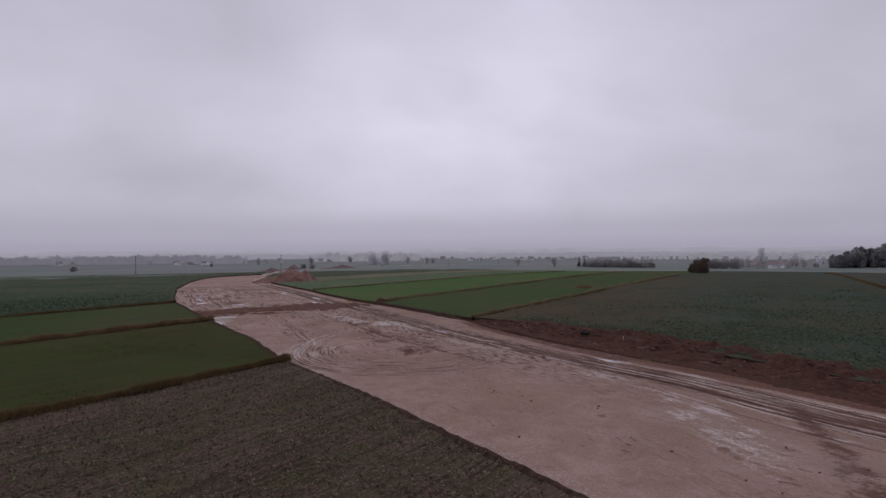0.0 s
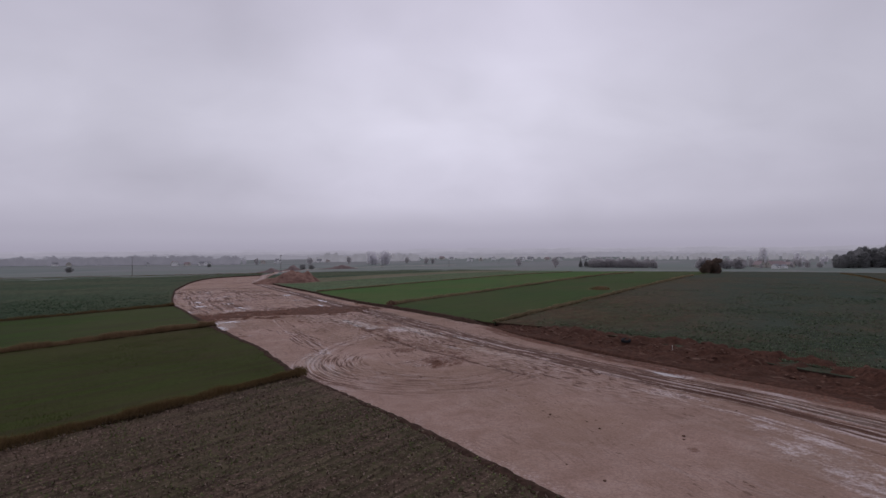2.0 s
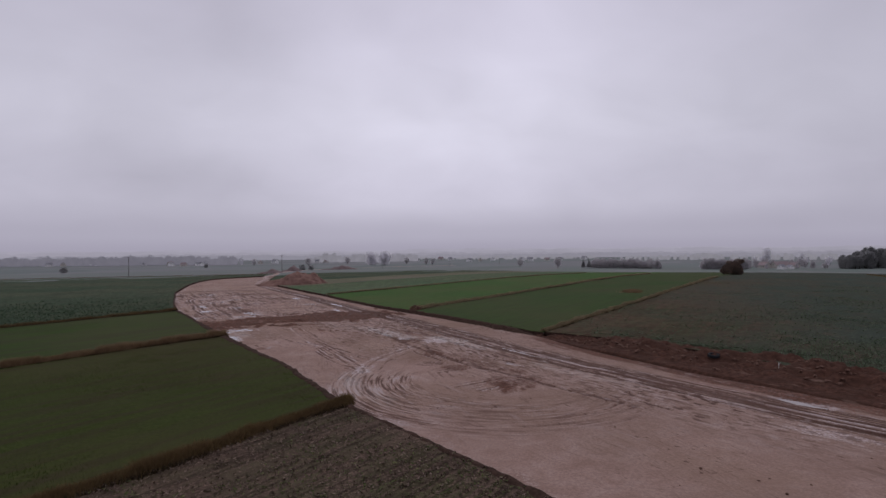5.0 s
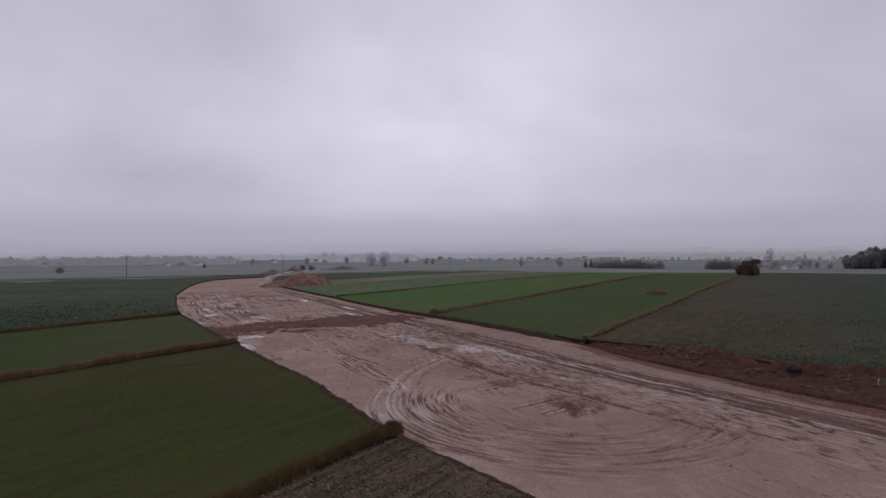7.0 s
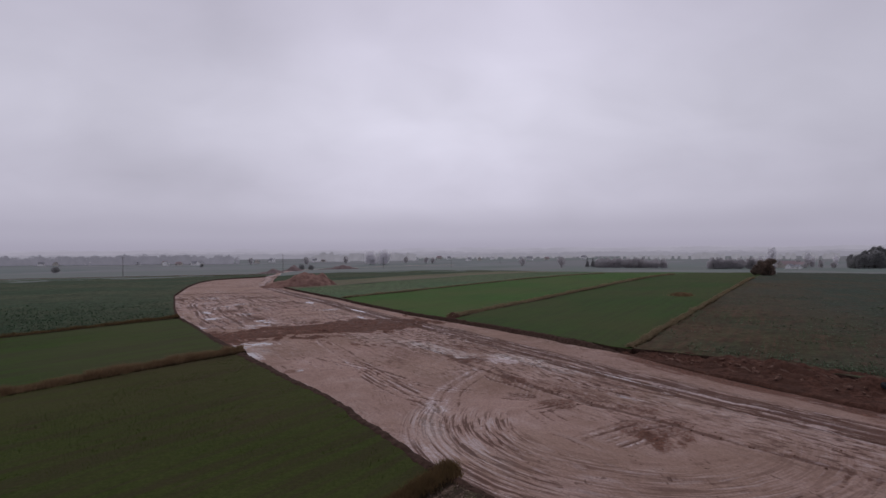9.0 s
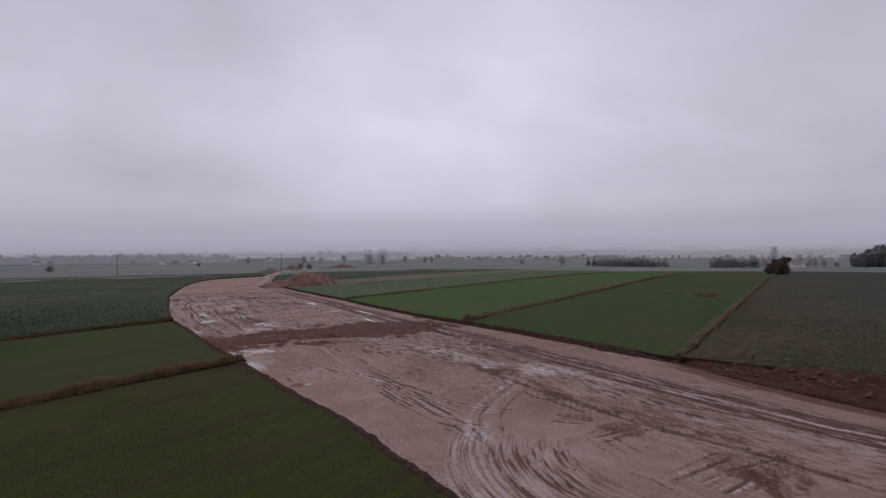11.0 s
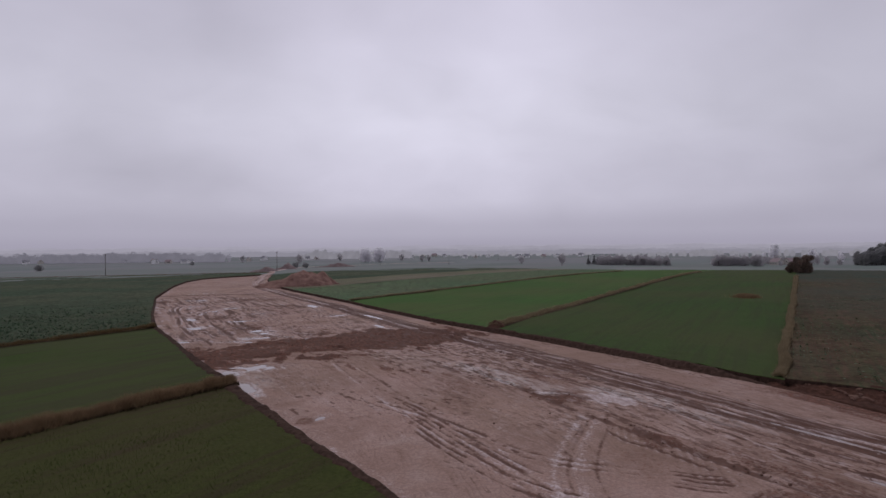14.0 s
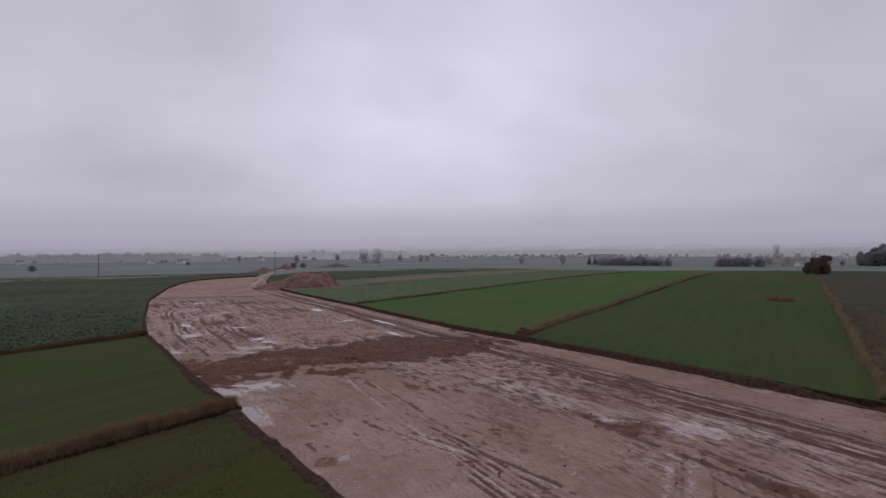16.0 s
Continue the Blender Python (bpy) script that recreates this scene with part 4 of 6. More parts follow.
mud = np.maximum(mud, torn_lane * (0.55 + 0.45 * sstep(-0.4, 0.3, fbm(run / 6, from_right / 2, 3, 79)))) * (1 - 0.85 * sstep(1.25, 0.9, q_belt))
sheet_ = sstep(1.3, 0.7, np.hypot(((rx + 13.5) * 0.62 - (ry - 98.5) * 0.78) / 9, ((rx + 13.5) * 0.78 + (ry - 98.5) * 0.62) / 1.9))
mud = np.clip(mud * (1 - 0.75 * sheet_) * (0.3 + 0.7 * sstep(9, 17, from_left)), 0, 1)
# films of water: the sunk sheet beside the haul road, the outer end of the turn, the grooves
wet = np.zeros_like(rx)
for cx, cy, turn, la, lb, amount in ((-17.3, 101.5, -58, 7.5, 1.8, 0.9), (-9.3, 95.6, -42, 4.5, 1.5, 1.0), (-18.9, 73.2, 90, 4.6, 1.5, 0.6), (-16.6, 67, -62, 5, 1.4, 0.4), (-42, 104.5, -56, 6, 2.2, 0.7), (-25.5, 111, -60, 9, 2.5, 0.3), (-6.0, 90.0, -58, 6, 1.0, 0.7), (3.5, 72.5, -56, 8, 1.1, 0.5), (19, 36, -64, 9, 2.6, 0.45), (24.5, 47, -60, 9, 1.0, 0.6)):
    c_, s_ = math.cos(radians(turn)), math.sin(radians(turn))
    q = np.hypot(((rx - cx) * c_ + (ry - cy) * s_) / la, ((ry - cy) * c_ - (rx - cx) * s_) / lb) + 0.5 * fbm(run / 2.5, from_right / 0.9, 4, 78)
    wet += amount * sstep(1.2, 0.6, q)
wet += 0.14 * mud + 0.05 * on_haul + 0.08 * on_turn + 0.08 * churned * (1 - level)
# dark crumbs and short scuffs, thick past the turn and thin before it
plain_strip = (1 - 0.85 * strip) * (1 - 0.8 * slab)
dash = fbm(run / 1.1, from_right / 0.3, 3, 56)
damp += 0.75 * plain_strip * sstep(0.34, 0.46, dash) * (0.25 + 0.75 * sstep(-0.25, 0.3, fbm(rx / 12, ry / 12, 3, 57))) * (1 - 0.72 * near)
blot = fbm(run / 2.0, from_right / 0.5, 4, 59)
damp += 0.2 * plain_strip * sstep(0.12, 0.42, blot) * (1 - 0.75 * near)
red += 0.35 * sstep(0.1, 0.5, fbm(rx / 9, ry / 9, 4, 60)) * (1 - 0.5 * near)
pale += 0.28 * plain_strip * sstep(0.24, 0.5, fbm(run / 3.4, from_right / 0.5, 4, 58)) * (1 - 0.9 * near)
# pale dried crust towards the near end of the haul road
pale += 0.4 * sstep(0.1, 0.45, fbm(run / 3, from_right / 0.8, 4, 62)) * sstep(13, 9, from_right) * sstep(8, 9.5, from_right) * sstep(66, 50, ry)
pale += 0.26 * sstep(0.9, 0.5, from_left / 1.6 + 0.8 * fbm(run / 2.5, from_left, 3, 63))
# smooth level strip at the far end
farend = sstep(205, 225, ry)
damp *= 1 - 0.6 * farend

NEAR_PUDDLES = [  # x, y, half length, half width, turn
    (-43.6, 109.6, 2.6, 1.5, 10), (-44.9, 107.6, 1.4, 0.7, 130), (-41.2, 100.9, 2.5, 0.55, 124), (-32.9, 91.6, 0.7, 0.4, 60), (-49.0, 129.5, 1.9, 0.9, 20),
    (-49.6, 126.4, 1.0, 0.7, 0), (-41.4, 128.1, 1.2, 0.5, 10), (-58.3, 127.6, 1.2, 0.8, 0), (-51.6, 126.8, 1.2, 0.4, 10),
    (0.2, 83.6, 4.4, 0.22, 121), (-2.3, 77.8, 1.2, 0.22, 125), (18.3, 60.2, 1.6, 0.5, 124),
]
FAR_PUDDLES = [  # x, y, half length, half width, turn
    (-32.3, 138.2, 2.4, 0.6, 118), (-34.6, 150.6, 5.0, 0.5, 118), (-40.9, 153.9, 1.9, 0.9, 30), (-49.2, 134.3, 1.0, 1.5, 10), (-51.0, 136.3, 1.1, 1.3, 10),
    (-56.2, 148.9, 2.6, 0.7, 10), (-66.6, 170.7, 1.9, 0.9, 50), (-68.4, 166.0, 2.0, 0.7, 60), (-69.4, 160.4, 0.9, 1.1, 0), (-84.4, 192.2, 1.6, 1.2, 0),
    (-81.2, 191.6, 1.3, 1.0, 0), (-67.2, 152.0, 0.7, 2.4, 30), (-44.2, 130.2, 1.4, 0.4, 20), (-49.6, 171.8, 3.0, 0.8, 118), (-57.0, 160.0, 2.0, 0.5, 20),
    (-90.0, 214.0, 2.4, 0.9, 30), (-62.0, 141.0, 1.0, 1.6, 20), (-77.0, 178.0, 1.8, 0.7, 40),
]
PUDDLES = NEAR_PUDDLES + FAR_PUDDLES
for px, py, la, lb, turn in PUDDLES:
    c_, s_ = math.cos(radians(turn)), math.sin(radians(turn))
    u = ((rx - px) * c_ + (ry - py) * s_) / la
    w_ = ((rx - px) * -s_ + (ry - py) * c_) / lb
    q = np.hypot(u + 0.35 * vnoise(rx / 1.7, ry / 1.7, 65), w_ + 0.45 * vnoise(rx / 1.3, ry / 1.3, 66)) + 0.45 * fbm(rx / 0.8, ry / 0.8, 3, 61)
    flat = sstep(2.6, 1.5, q)
    h = h * (1 - flat) + flat * (0.01 + 0.035 * fbm(rx / 0.55, ry / 0.55, 3, 64) - 0.13 * sstep(1.35, 0.55, q))
    pale += 0.35 * sstep(2.2, 1.3, q) * (1 - sstep(1.1, 0.8, q))
# browner, darker tone as far as the red belt, strongest along the right
browned = (1 - near) * sstep(-0.7, 0.5, fbm(run / 9, from_right / 3, 4, 77)) * (1 - 0.8 * sstep(118, 140, ry)) * (1 + 1.0 * strip) + 0.6 * sstep(17, 11, from_right) * sstep(125, 100, ry)
browned += near * (0.75 + 0.5 * fbm(rx / 7, ry / 7, 3, 89))
rz = lie(rx, ry) - DROP + h
tip = sstep(0.985, 1.0, s_at)[:, None]
rz += tip * 0.35
road = tagged(sheet("road", rx, ry, rz, M_ROAD, {"pale": np.clip(pale, 0, 1), "red": np.clip(red, 0, 1), "damp": np.clip(damp, 0, 1), "browned": np.clip(browned, 0, 1), "wet": np.clip(wet, 0, 1), "mud": mud, "churn": np.clip(churned * (1 - level) * (0.4 + 0.6 * sstep(-0.4, 0.3, fbm(rx / 8, ry / 8, 3, 88))) * sstep(1.0, 1.3, q_belt), 0, 1), "turn": np.clip(on_turn, 0, 1), "haul": on_haul, "side": from_right, "run": run, "ring": ring, "sweep": sweep}, flip=True),
              "wide stripped road bed of wet pale clay with tyre tracks", "dirt road", kind="structure")


def puddle(px, py, la, lb, turn):
    bm = bmesh.new()
    ring = []
    for k in range(28):
        a = 2 * math.pi * k / 28
        j = 1.85 + 0.12 * math.sin(3 * a + px) + 0.08 * math.sin(5 * a + py)
        ring.append(bm.verts.new((la * j * math.cos(a), lb * j * math.sin(a), 0)))
    bm.faces.new(ring)
    ob = part("puddle", bm, M_WATER)
    ob.matrix_world = pose(px, py, float(lie(px, py)) - DROP - 0.06, 0, 0, turn)
    return tagged(ob, "shallow muddy puddle reflecting the grey sky", "puddle", "puddles on the stripped road", "structure")


for p in PUDDLES:
    puddle(*p)


# rims of dark topsoil along both edges of the cut
def rim(name, line, side, profile, seed, label, count):
    p = resample(rounded(line, 400), count)
    t = np.gradient(p, axis=0)
    out = side * np.stack([-t[:, 1], t[:, 0]], 1) / np.hypot(*t.T)[:, None]
    off = np.interp(np.linspace(0, 1, 15), np.linspace(0, 1, len(profile)), [q[0] for q in profile])
    lev = np.interp(np.linspace(0, 1, 15), np.linspace(0, 1, len(profile)), [q[1] for q in profile])
    swing = 0.28 * fbm(p[:, 0] / 3, p[:, 1] / 3, 3, seed)[:, None]
    slim = np.interp(p[:, 1], [48, 62, 84, 102, 130, 175], [0.5, 0.55, 0.6, 1.0, 0.6, 0.28])[:, None]
    back = set_back(p[:, 1])[:, None] if side > 0 else 0
    X = p[:, None, 0] + out[:, None, 0] * ((off + swing) * slim + back)
    Y = p[:, None, 1] + out[:, None, 1] * ((off + swing) * slim + back)
    Z = lie(X, Y) + lev - 0.5 * (1 - sstep(0, 25, np.arange(count)))[:, None] + 0.13 * fbm(X / 0.7, Y / 0.7, 3, seed + 2) * np.interp(np.arange(15), [0, 2, 12, 14], [0, 1, 1, 0])
    tagged(sheet(name, X, Y, Z, M_BANK, flip=side < 0), label, "soil bank", kind="structure")


rim("bank_west", LEFT, 1, ((-0.55, -0.75), (-0.15, -0.3), (0.2, 0.08), (0.9, 0.08), (1.6, -0.15)), 91, "dark crumbling topsoil bank along the stripped road", 1100)
rim("bank_east", [(3.2, 96.5), *RIGHT[9:]], -1, ((-0.4, -0.75), (0.1, -0.35), (0.6, 0.1), (1.2, 0.1), (1.9, -0.15)), 95, "dark crumbling topsoil bank under the wheat fields", 800)


# ---- earth heaps ----
def earth_heap(name, cx, cy, half_l, half_w, high, turn, seed, mat, label, n=90):
    """A tipped heap of soil with slumped sides and several crests."""
    u, v = np.meshgrid(np.linspace(-1.15, 1.15, n), np.linspace(-1.15, 1.15, n), indexing="ij")
    c_, s_ = math.cos(radians(turn)), math.sin(radians(turn))
    X = cx + u * half_l * c_ - v * half_w * s_
    Y = cy + u * half_l * s_ + v * half_w * c_
    q = np.hypot(u, v) + 0.16 * fbm(X / 4, Y / 4, 3, seed)
    body = np.clip(1 - np.clip(q, 0, 1) ** 2.2, 0, 1) * (0.42 + 0.58 * sstep(-0.4, 0.2, u))
    crest = 0.74 + 0.26 * fbm(X / 4.5, Y / 4.5, 3, seed + 3)
    Z = high * body * crest * 1.25 + 0.22 * fbm(X / 0.9, Y / 0.9, 3, seed + 5) * (body > 0)
    rough = np.where(q > 1.0, -0.5, Z - 0.1)
    ob = sheet(name, X, Y, lie(X, Y) + rough, mat)
    return tagged(ob, label, "earth mound", "mounds of dug soil")


earth_heap("earth_mound", -68.6, 239, 13.6, 9.5, 5.8, 8, 71, M_MOUND, "large heap of dug reddish-brown earth beside the road")
earth_heap("earth_mound", -128, 408, 9, 6, 3.6, 0, 75, M_FARMOUND, "smaller brown earth heap farther along the track", 50)
earth_heap("earth_mound", -139, 505, 9, 6, 5.2, 0, 77, M_FARMOUND, "rounded grey-brown earth heap beside the haul track", 40)
earth_heap("earth_mound", -122, 640, 22, 7, 4.6, 4, 79, M_FARMOUND, "long low heap of grey-brown soil far along the track", 50)


def berm():
    """Pushed-up ridge of topsoil clods along the road's edge."""
    line = rounded([(68, 6), (48.5, 26), (36.5, 43), (30.5, 55.5), (23.0, 69), (14.5, 83), (8.6, 91.8), (4.4, 97.6)], 420)
    v = np.linspace(-1.35, 1.8, 50)
    t = np.gradient(line, axis=0)
    nrm = np.stack([t[:, 1], -t[:, 0]], 1) / np.hypot(*t.T)[:, None]
    half = (3.3 + 0.7 * fbm(line[:, 0] / 6, line[:, 1] / 6, 2, 81)) * np.interp(np.arange(420), [0, 330, 395, 419], [1.15, 1.08, 0.55, 0.3])
    X = line[:, None, 0] + nrm[:, None, 0] * half[:, None] * v
    Y = line[:, None, 1] + nrm[:, None, 1] * half[:, None] * v
    prof = np.interp(v, [-1.35, -0.9, -0.2, 0.25, 0.6, 0.9, 1.3, 1.8], [0, 0.12, 0.32, 0.55, 1.0, 1.0, 1.0, 0.85])
    lump = 0.72 + 0.75 * fbm(X / 2.6, Y / 2.6, 3, 82)
    Z = lie(X, Y) - 0.48 + np.interp(np.arange(420), [0, 300, 365, 400, 419], [1.0, 1.0, 0.75, 0.3, 0.1])[:, None] * prof[None] * lump + 0.34 * fbm(X / 0.9, Y / 0.9, 3, 83) * sstep(0.02, 0.3, prof)[None]
    Z[:, 0] -= 0.3
    Z[:, -1] -= 0.8
    ob = tagged(sheet("soil_berm", X, Y, Z, M_BERM), "long low berm of reddish topsoil clods along the road", "soil berm")
    r = np.random.default_rng(84)
    for k in range(230):
        i, j = r.integers(40, 415), min(37, int(abs(r.normal(27, 7))))
        size = r.uniform(0.1, 0.32) * (1.4 if r.uniform() < 0.1 else 1)
        clod(ob, X[i, j], Y[i, j], Z[i, j] + size * 0.25, size, r)
    return ob


M_CLOD = plain("clod_soil", (0.09, 0.0495, 0.0369), (0.189, 0.113, 0.0873), 5, 0.95)
CLODS = []
for k in range(5):
    bm = bmesh.new()
    bmesh.ops.create_icosphere(bm, subdivisions=1, radius=1)
    for v in bm.verts:
        v.co *= 0.8 + 0.4 * noise.noise(v.co * 1.7 + Vector((k * 7, 0, 0)))
        v.co.z *= 0.7
    me = bpy.data.meshes.new("clod")
    bm.to_mesh(me)
    bm.free()
    me.materials.append(M_CLOD)
    CLODS.append(me)


def clod(parent, x, y, z, size, r):
    """One clod of soil, a piece of what it lies on."""
    ob = new("clod", CLODS[int(r.integers(0, 5))])
    ob.parent = parent
    ob.matrix_world = pose(x, y, z, r.uniform(-25, 25), r.uniform(-25, 25), r.uniform(0, 360)) @ Matrix.Diagonal((size * r.uniform(0.8, 1.4), size, size * r.uniform(0.7, 1.0), 1))


soil_berm = berm()
# clods kicked loose along the wheel tracks
r3 = np.random.default_rng(85)
for k in range(182):
    if k >= 150:
        x, y = r3.uniform(2, 24), r3.uniform(27, 58)
        if (x + 0.7) * 0.84 + (y - 38.8) * 0.55 < 3 or (x - 32.3) * 0.88 + (y - 40.3) * 0.46 > -8:
            continue
    elif k < 70:
        q = r3.uniform(0, 1)
        x, y = np.interp(q, [0, 0.3, 0.6, 1], [-20, -13, -7, 5]) + r3.normal(0, 0.5), np.interp(q, [0, 0.3, 0.6, 1], [105, 89.2, 77.6, 61]) + r3.normal(0, 0.5)
    elif k < 110:
        x, y = r3.uniform(-48, -24), r3.uniform(113, 133)
    else:
        x, y = r3.uniform(-30, 8), r3.uniform(60, 108)
        if (x + 17.5) * 0.86 + (y - 62) * 0.5 < 4 or (x - 4) * 0.87 + (y - 95) * 0.48 > -2:
            continue
    i = np.argmin((rx - x) ** 2 + (ry - y) ** 2)
    size = r3.uniform(0.05, 0.13)
    clod(road, rx.ravel()[i], ry.ravel()[i], rz.ravel()[i] + size * 0.3, size, r3)


# ---- grass balks between the plots ----
def blades(name, places, high, lean, wide, mat, label, category, seed=0):
    """Upright blades or stems, three corners each, joined."""
    r = np.random.default_rng(seed)
    n = len(places)
    a = r.uniform(0, 2 * np.pi, n)
    hh = high * r.uniform(0.55, 1.25, n)
    ww = wide * r.uniform(0.6, 1.4, n)
    b = r.uniform(0, 2 * np.pi, n)
    le = lean * hh * r.uniform(0.2, 1, n)
    base = places
    dx, dy = np.cos(a) * ww / 2, np.sin(a) * ww / 2
    p0 = base + np.stack([-dx, -dy, 0 * dx - 0.05], 1)
    p1 = base + np.stack([dx, dy, 0 * dx - 0.05], 1)
    p2 = base + np.stack([np.cos(b) * le, np.sin(b) * le, hh], 1)
    v = np.stack([p0, p1, p2], 1).reshape(-1, 3)
    ob = new(name, mesh_of(name, v, np.arange(3 * n).reshape(-1, 3), mat))
    return tagged(ob, label, category, kind="stuff")


def balk(start, d, length, half, high, count, seed, label, grass, furrow=0, skip=0.0):
    """A raised strip of tall dry grass between two plots."""
    r = np.random.default_rng(seed)
    n = int(length / 0.7)
    s = np.linspace(0.7, length, n)
    v = np.linspace(-1, 1, 9)
    wob = 0.25 * vnoise(s / 7, 0 * s + seed, 3)
    cx, cy = start[0] + d[0] * s - d[1] * wob, start[1] + d[1] * s + d[0] * wob
    X = cx[:, None] - d[1] * half * v
    Y = cy[:, None] + d[0] * half * v
    Z = lie(X, Y) - 0.12 + 0.26 * (1 - v ** 2)[None] * sstep(0.5, 1.6, s)[:, None] * (1 + 0.4 * vnoise(X / 1.3, Y / 1.3, seed))
    bank = tagged(sheet("grass_balk", X, Y, Z, M_BANKGRASS), label, "grass balk", kind="structure")
    if furrow:
        # dark strip laid over the field: furrow and painted shade of the balk
        f = np.linspace(0.75, 1.35, 4) * furrow
        X, Y = cx[:, None] - d[1] * half * f, cy[:, None] + d[0] * half * f
        tagged(sheet("furrow", X, Y, lie(X, Y) + 0.09 + 0.05 * vnoise(X, Y, seed + 4), M_BANK, flip=furrow < 0), "dark strip of furrow and painted shade beside the balk", "furrow", kind="structure")
    t = 0.5 + r.uniform(0, 1, count) ** 1.5 * (length - 0.5)
    gap = vnoise(t / 3.1, 0 * t, seed + 1)
    t = t[gap > skip - 1]
    u = np.clip(r.normal(0, 0.42, len(t)), -1, 1) * half
    wob = 0.25 * vnoise(t / 7, 0 * t + seed, 3)
    x = start[0] + d[0] * t - d[1] * (u + wob)
    y = start[1] + d[1] * t + d[0] * (u + wob)
    tall = high * (0.7 + 0.5 * vnoise(t / 2.3, u * 0.4, seed + 2) + 0.25 * vnoise(t / 0.8, u * 0.4, seed + 8))
    z = lie(x, y) + 0.2 * (1 - (u / half) ** 2)
    k = len(t)
    order = np.argsort(tall)
    x, y, z = x[order], y[order], z[order]
    third = k // 3
    for q, f in enumerate((0.7, 1.0, 1.3)):
        pick = slice(q * third, (q + 1) * third)
        blades("tall_grass", np.stack([x[pick], y[pick], z[pick]], 1), high * f, 0.95, 0.04, grass, "tall withered grass on the balk", "grass", seed + q)
    # a fringe of low stems, dark to paint the balk's shade, on the side of the plough
    t = 0.5 + r.uniform(0, 1, count // 5) ** 1.5 * (length - 0.5)
    t = t[vnoise(t / 2.1, 0 * t, seed + 6) > -0.35]
    u = half * (0.7 + 0.28 * r.normal(0, 1, len(t))) * (-1 if d[0] > 0 else 1)
    x = start[0] + d[0] * t - d[1] * (u + 0.25 * vnoise(t / 7, 0 * t + seed, 3))
    y = start[1] + d[1] * t + d[0] * (u + 0.25 * vnoise(t / 7, 0 * t + seed, 3))
    blades("low_grass", np.stack([x, y, lie(x, y)], 1), 0.24, 0.7, 0.07, M_SHADEGRASS, "low stems darkened to paint shade at the balk's foot", "grass", seed + 5)
    return bank


M_BANKGRASS = soil("balk_turf", (0.0455, 0.0393, 0.0194), (0.109, 0.0882, 0.0442), ((0.0363, 0.0354, 0.0142), (0.0636, 0.0541, 0.0265), (0.0822, 0.0666, 0.0354)), -36, 0.6)
M_BROWN = leafy("brown_withered_grass", [(0.0921, 0.059, 0.0318), (0.157, 0.103, 0.0518), (0.222, 0.147, 0.0717), (0.132, 0.103, 0.0399)])
# dark tones that paint shade at the feet of the balks
M_SHADEGRASS = leafy("shade_dark_grass", [(0.034, 0.026, 0.016), (0.062, 0.045, 0.027), (0.088, 0.062, 0.038)])
M_STRAW = leafy("straw_grass", [(0.162, 0.121, 0.0734), (0.294, 0.229, 0.14), (0.426, 0.34, 0.214), (0.191, 0.163, 0.0934)])
M_TAN = leafy("tan_grass", [(0.141, 0.0901, 0.052), (0.257, 0.172, 0.099), (0.372, 0.254, 0.151), (0.166, 0.122, 0.0662)])
balk((-17.3, 62.4), DL, 75, 0.8, 0.4, 42000, 101, "raised balk of dark brown withered grass", M_BROWN)
balk((-42.5, 101.8), DL, 110, 0.9, 0.6, 60000, 104, "raised balk of pale dry grass between cereal plots", M_TAN)
balk((-68.0, 140.8), DL, 140, 0.8, 0.4, 20000, 107, "raised balk of brown grass between crops", M_BROWN, 1)
balk((5.0, 97.0), (0.572, 0.82), 165, 0.5, 0.45, 26000, 110, "dry grass balk leading to the round tree", M_STRAW)
balk((-15.6, 130.5), (0.575, 0.818), 190, 1.0, 0.45, 24000, 113, "dry grass balk along a shallow ditch", M_STRAW, -1)
balk((-42.6, 178.0), (0.65, 0.76), 170, 0.8, 0.35, 12000, 116, "thin dry grass balk between green strips", M_STRAW, -1)
balk((113, 140.7), (0.49, 0.87), 130, 1.2, 0.35, 9000, 119, "rust-coloured dry grass strip across the rape field", M_BROWN)
balk((-112, 369), (-0.999, 0.03), 320, 1.6, 0.5, 12000, 122, "dark brown weedy field edge on the plain", M_BROWN)


# ---- trees ----
def leaf_cloud(centres, radii, per, size, seed, squash=0.85):
    """Small leaf clumps on the shells of several lobes: folded quads."""
    r = np.random.default_rng(seed)
    vs = []
    for c, ra in zip(centres, radii):
        n = int(per * (ra / radii[0]) ** 2) + 8
        d = r.normal(size=(n, 3))
        d /= np.linalg.norm(d, axis=1)[:, None]
        p = np.array(c) + d * np.array([ra, ra, ra * squash]) * r.uniform(0.45, 1.12, n)[:, None]
        a, b = r.normal(size=(n, 3)), r.normal(size=(n, 3))
        a /= np.linalg.norm(a, axis=1)[:, None]
        b -= a * (a * b).sum(1)[:, None]
        b /= np.linalg.norm(b, axis=1)[:, None]
        k = size * r.uniform(0.5, 1.4, n)[:, None]
        vs.append(np.stack([p - a * k, p - b * k * 0.6, p + a * k, p + b * k * 0.7], 1).reshape(-1, 3))
    v = np.concatenate(vs)
    return v, np.arange(len(v)).reshape(-1, 4)


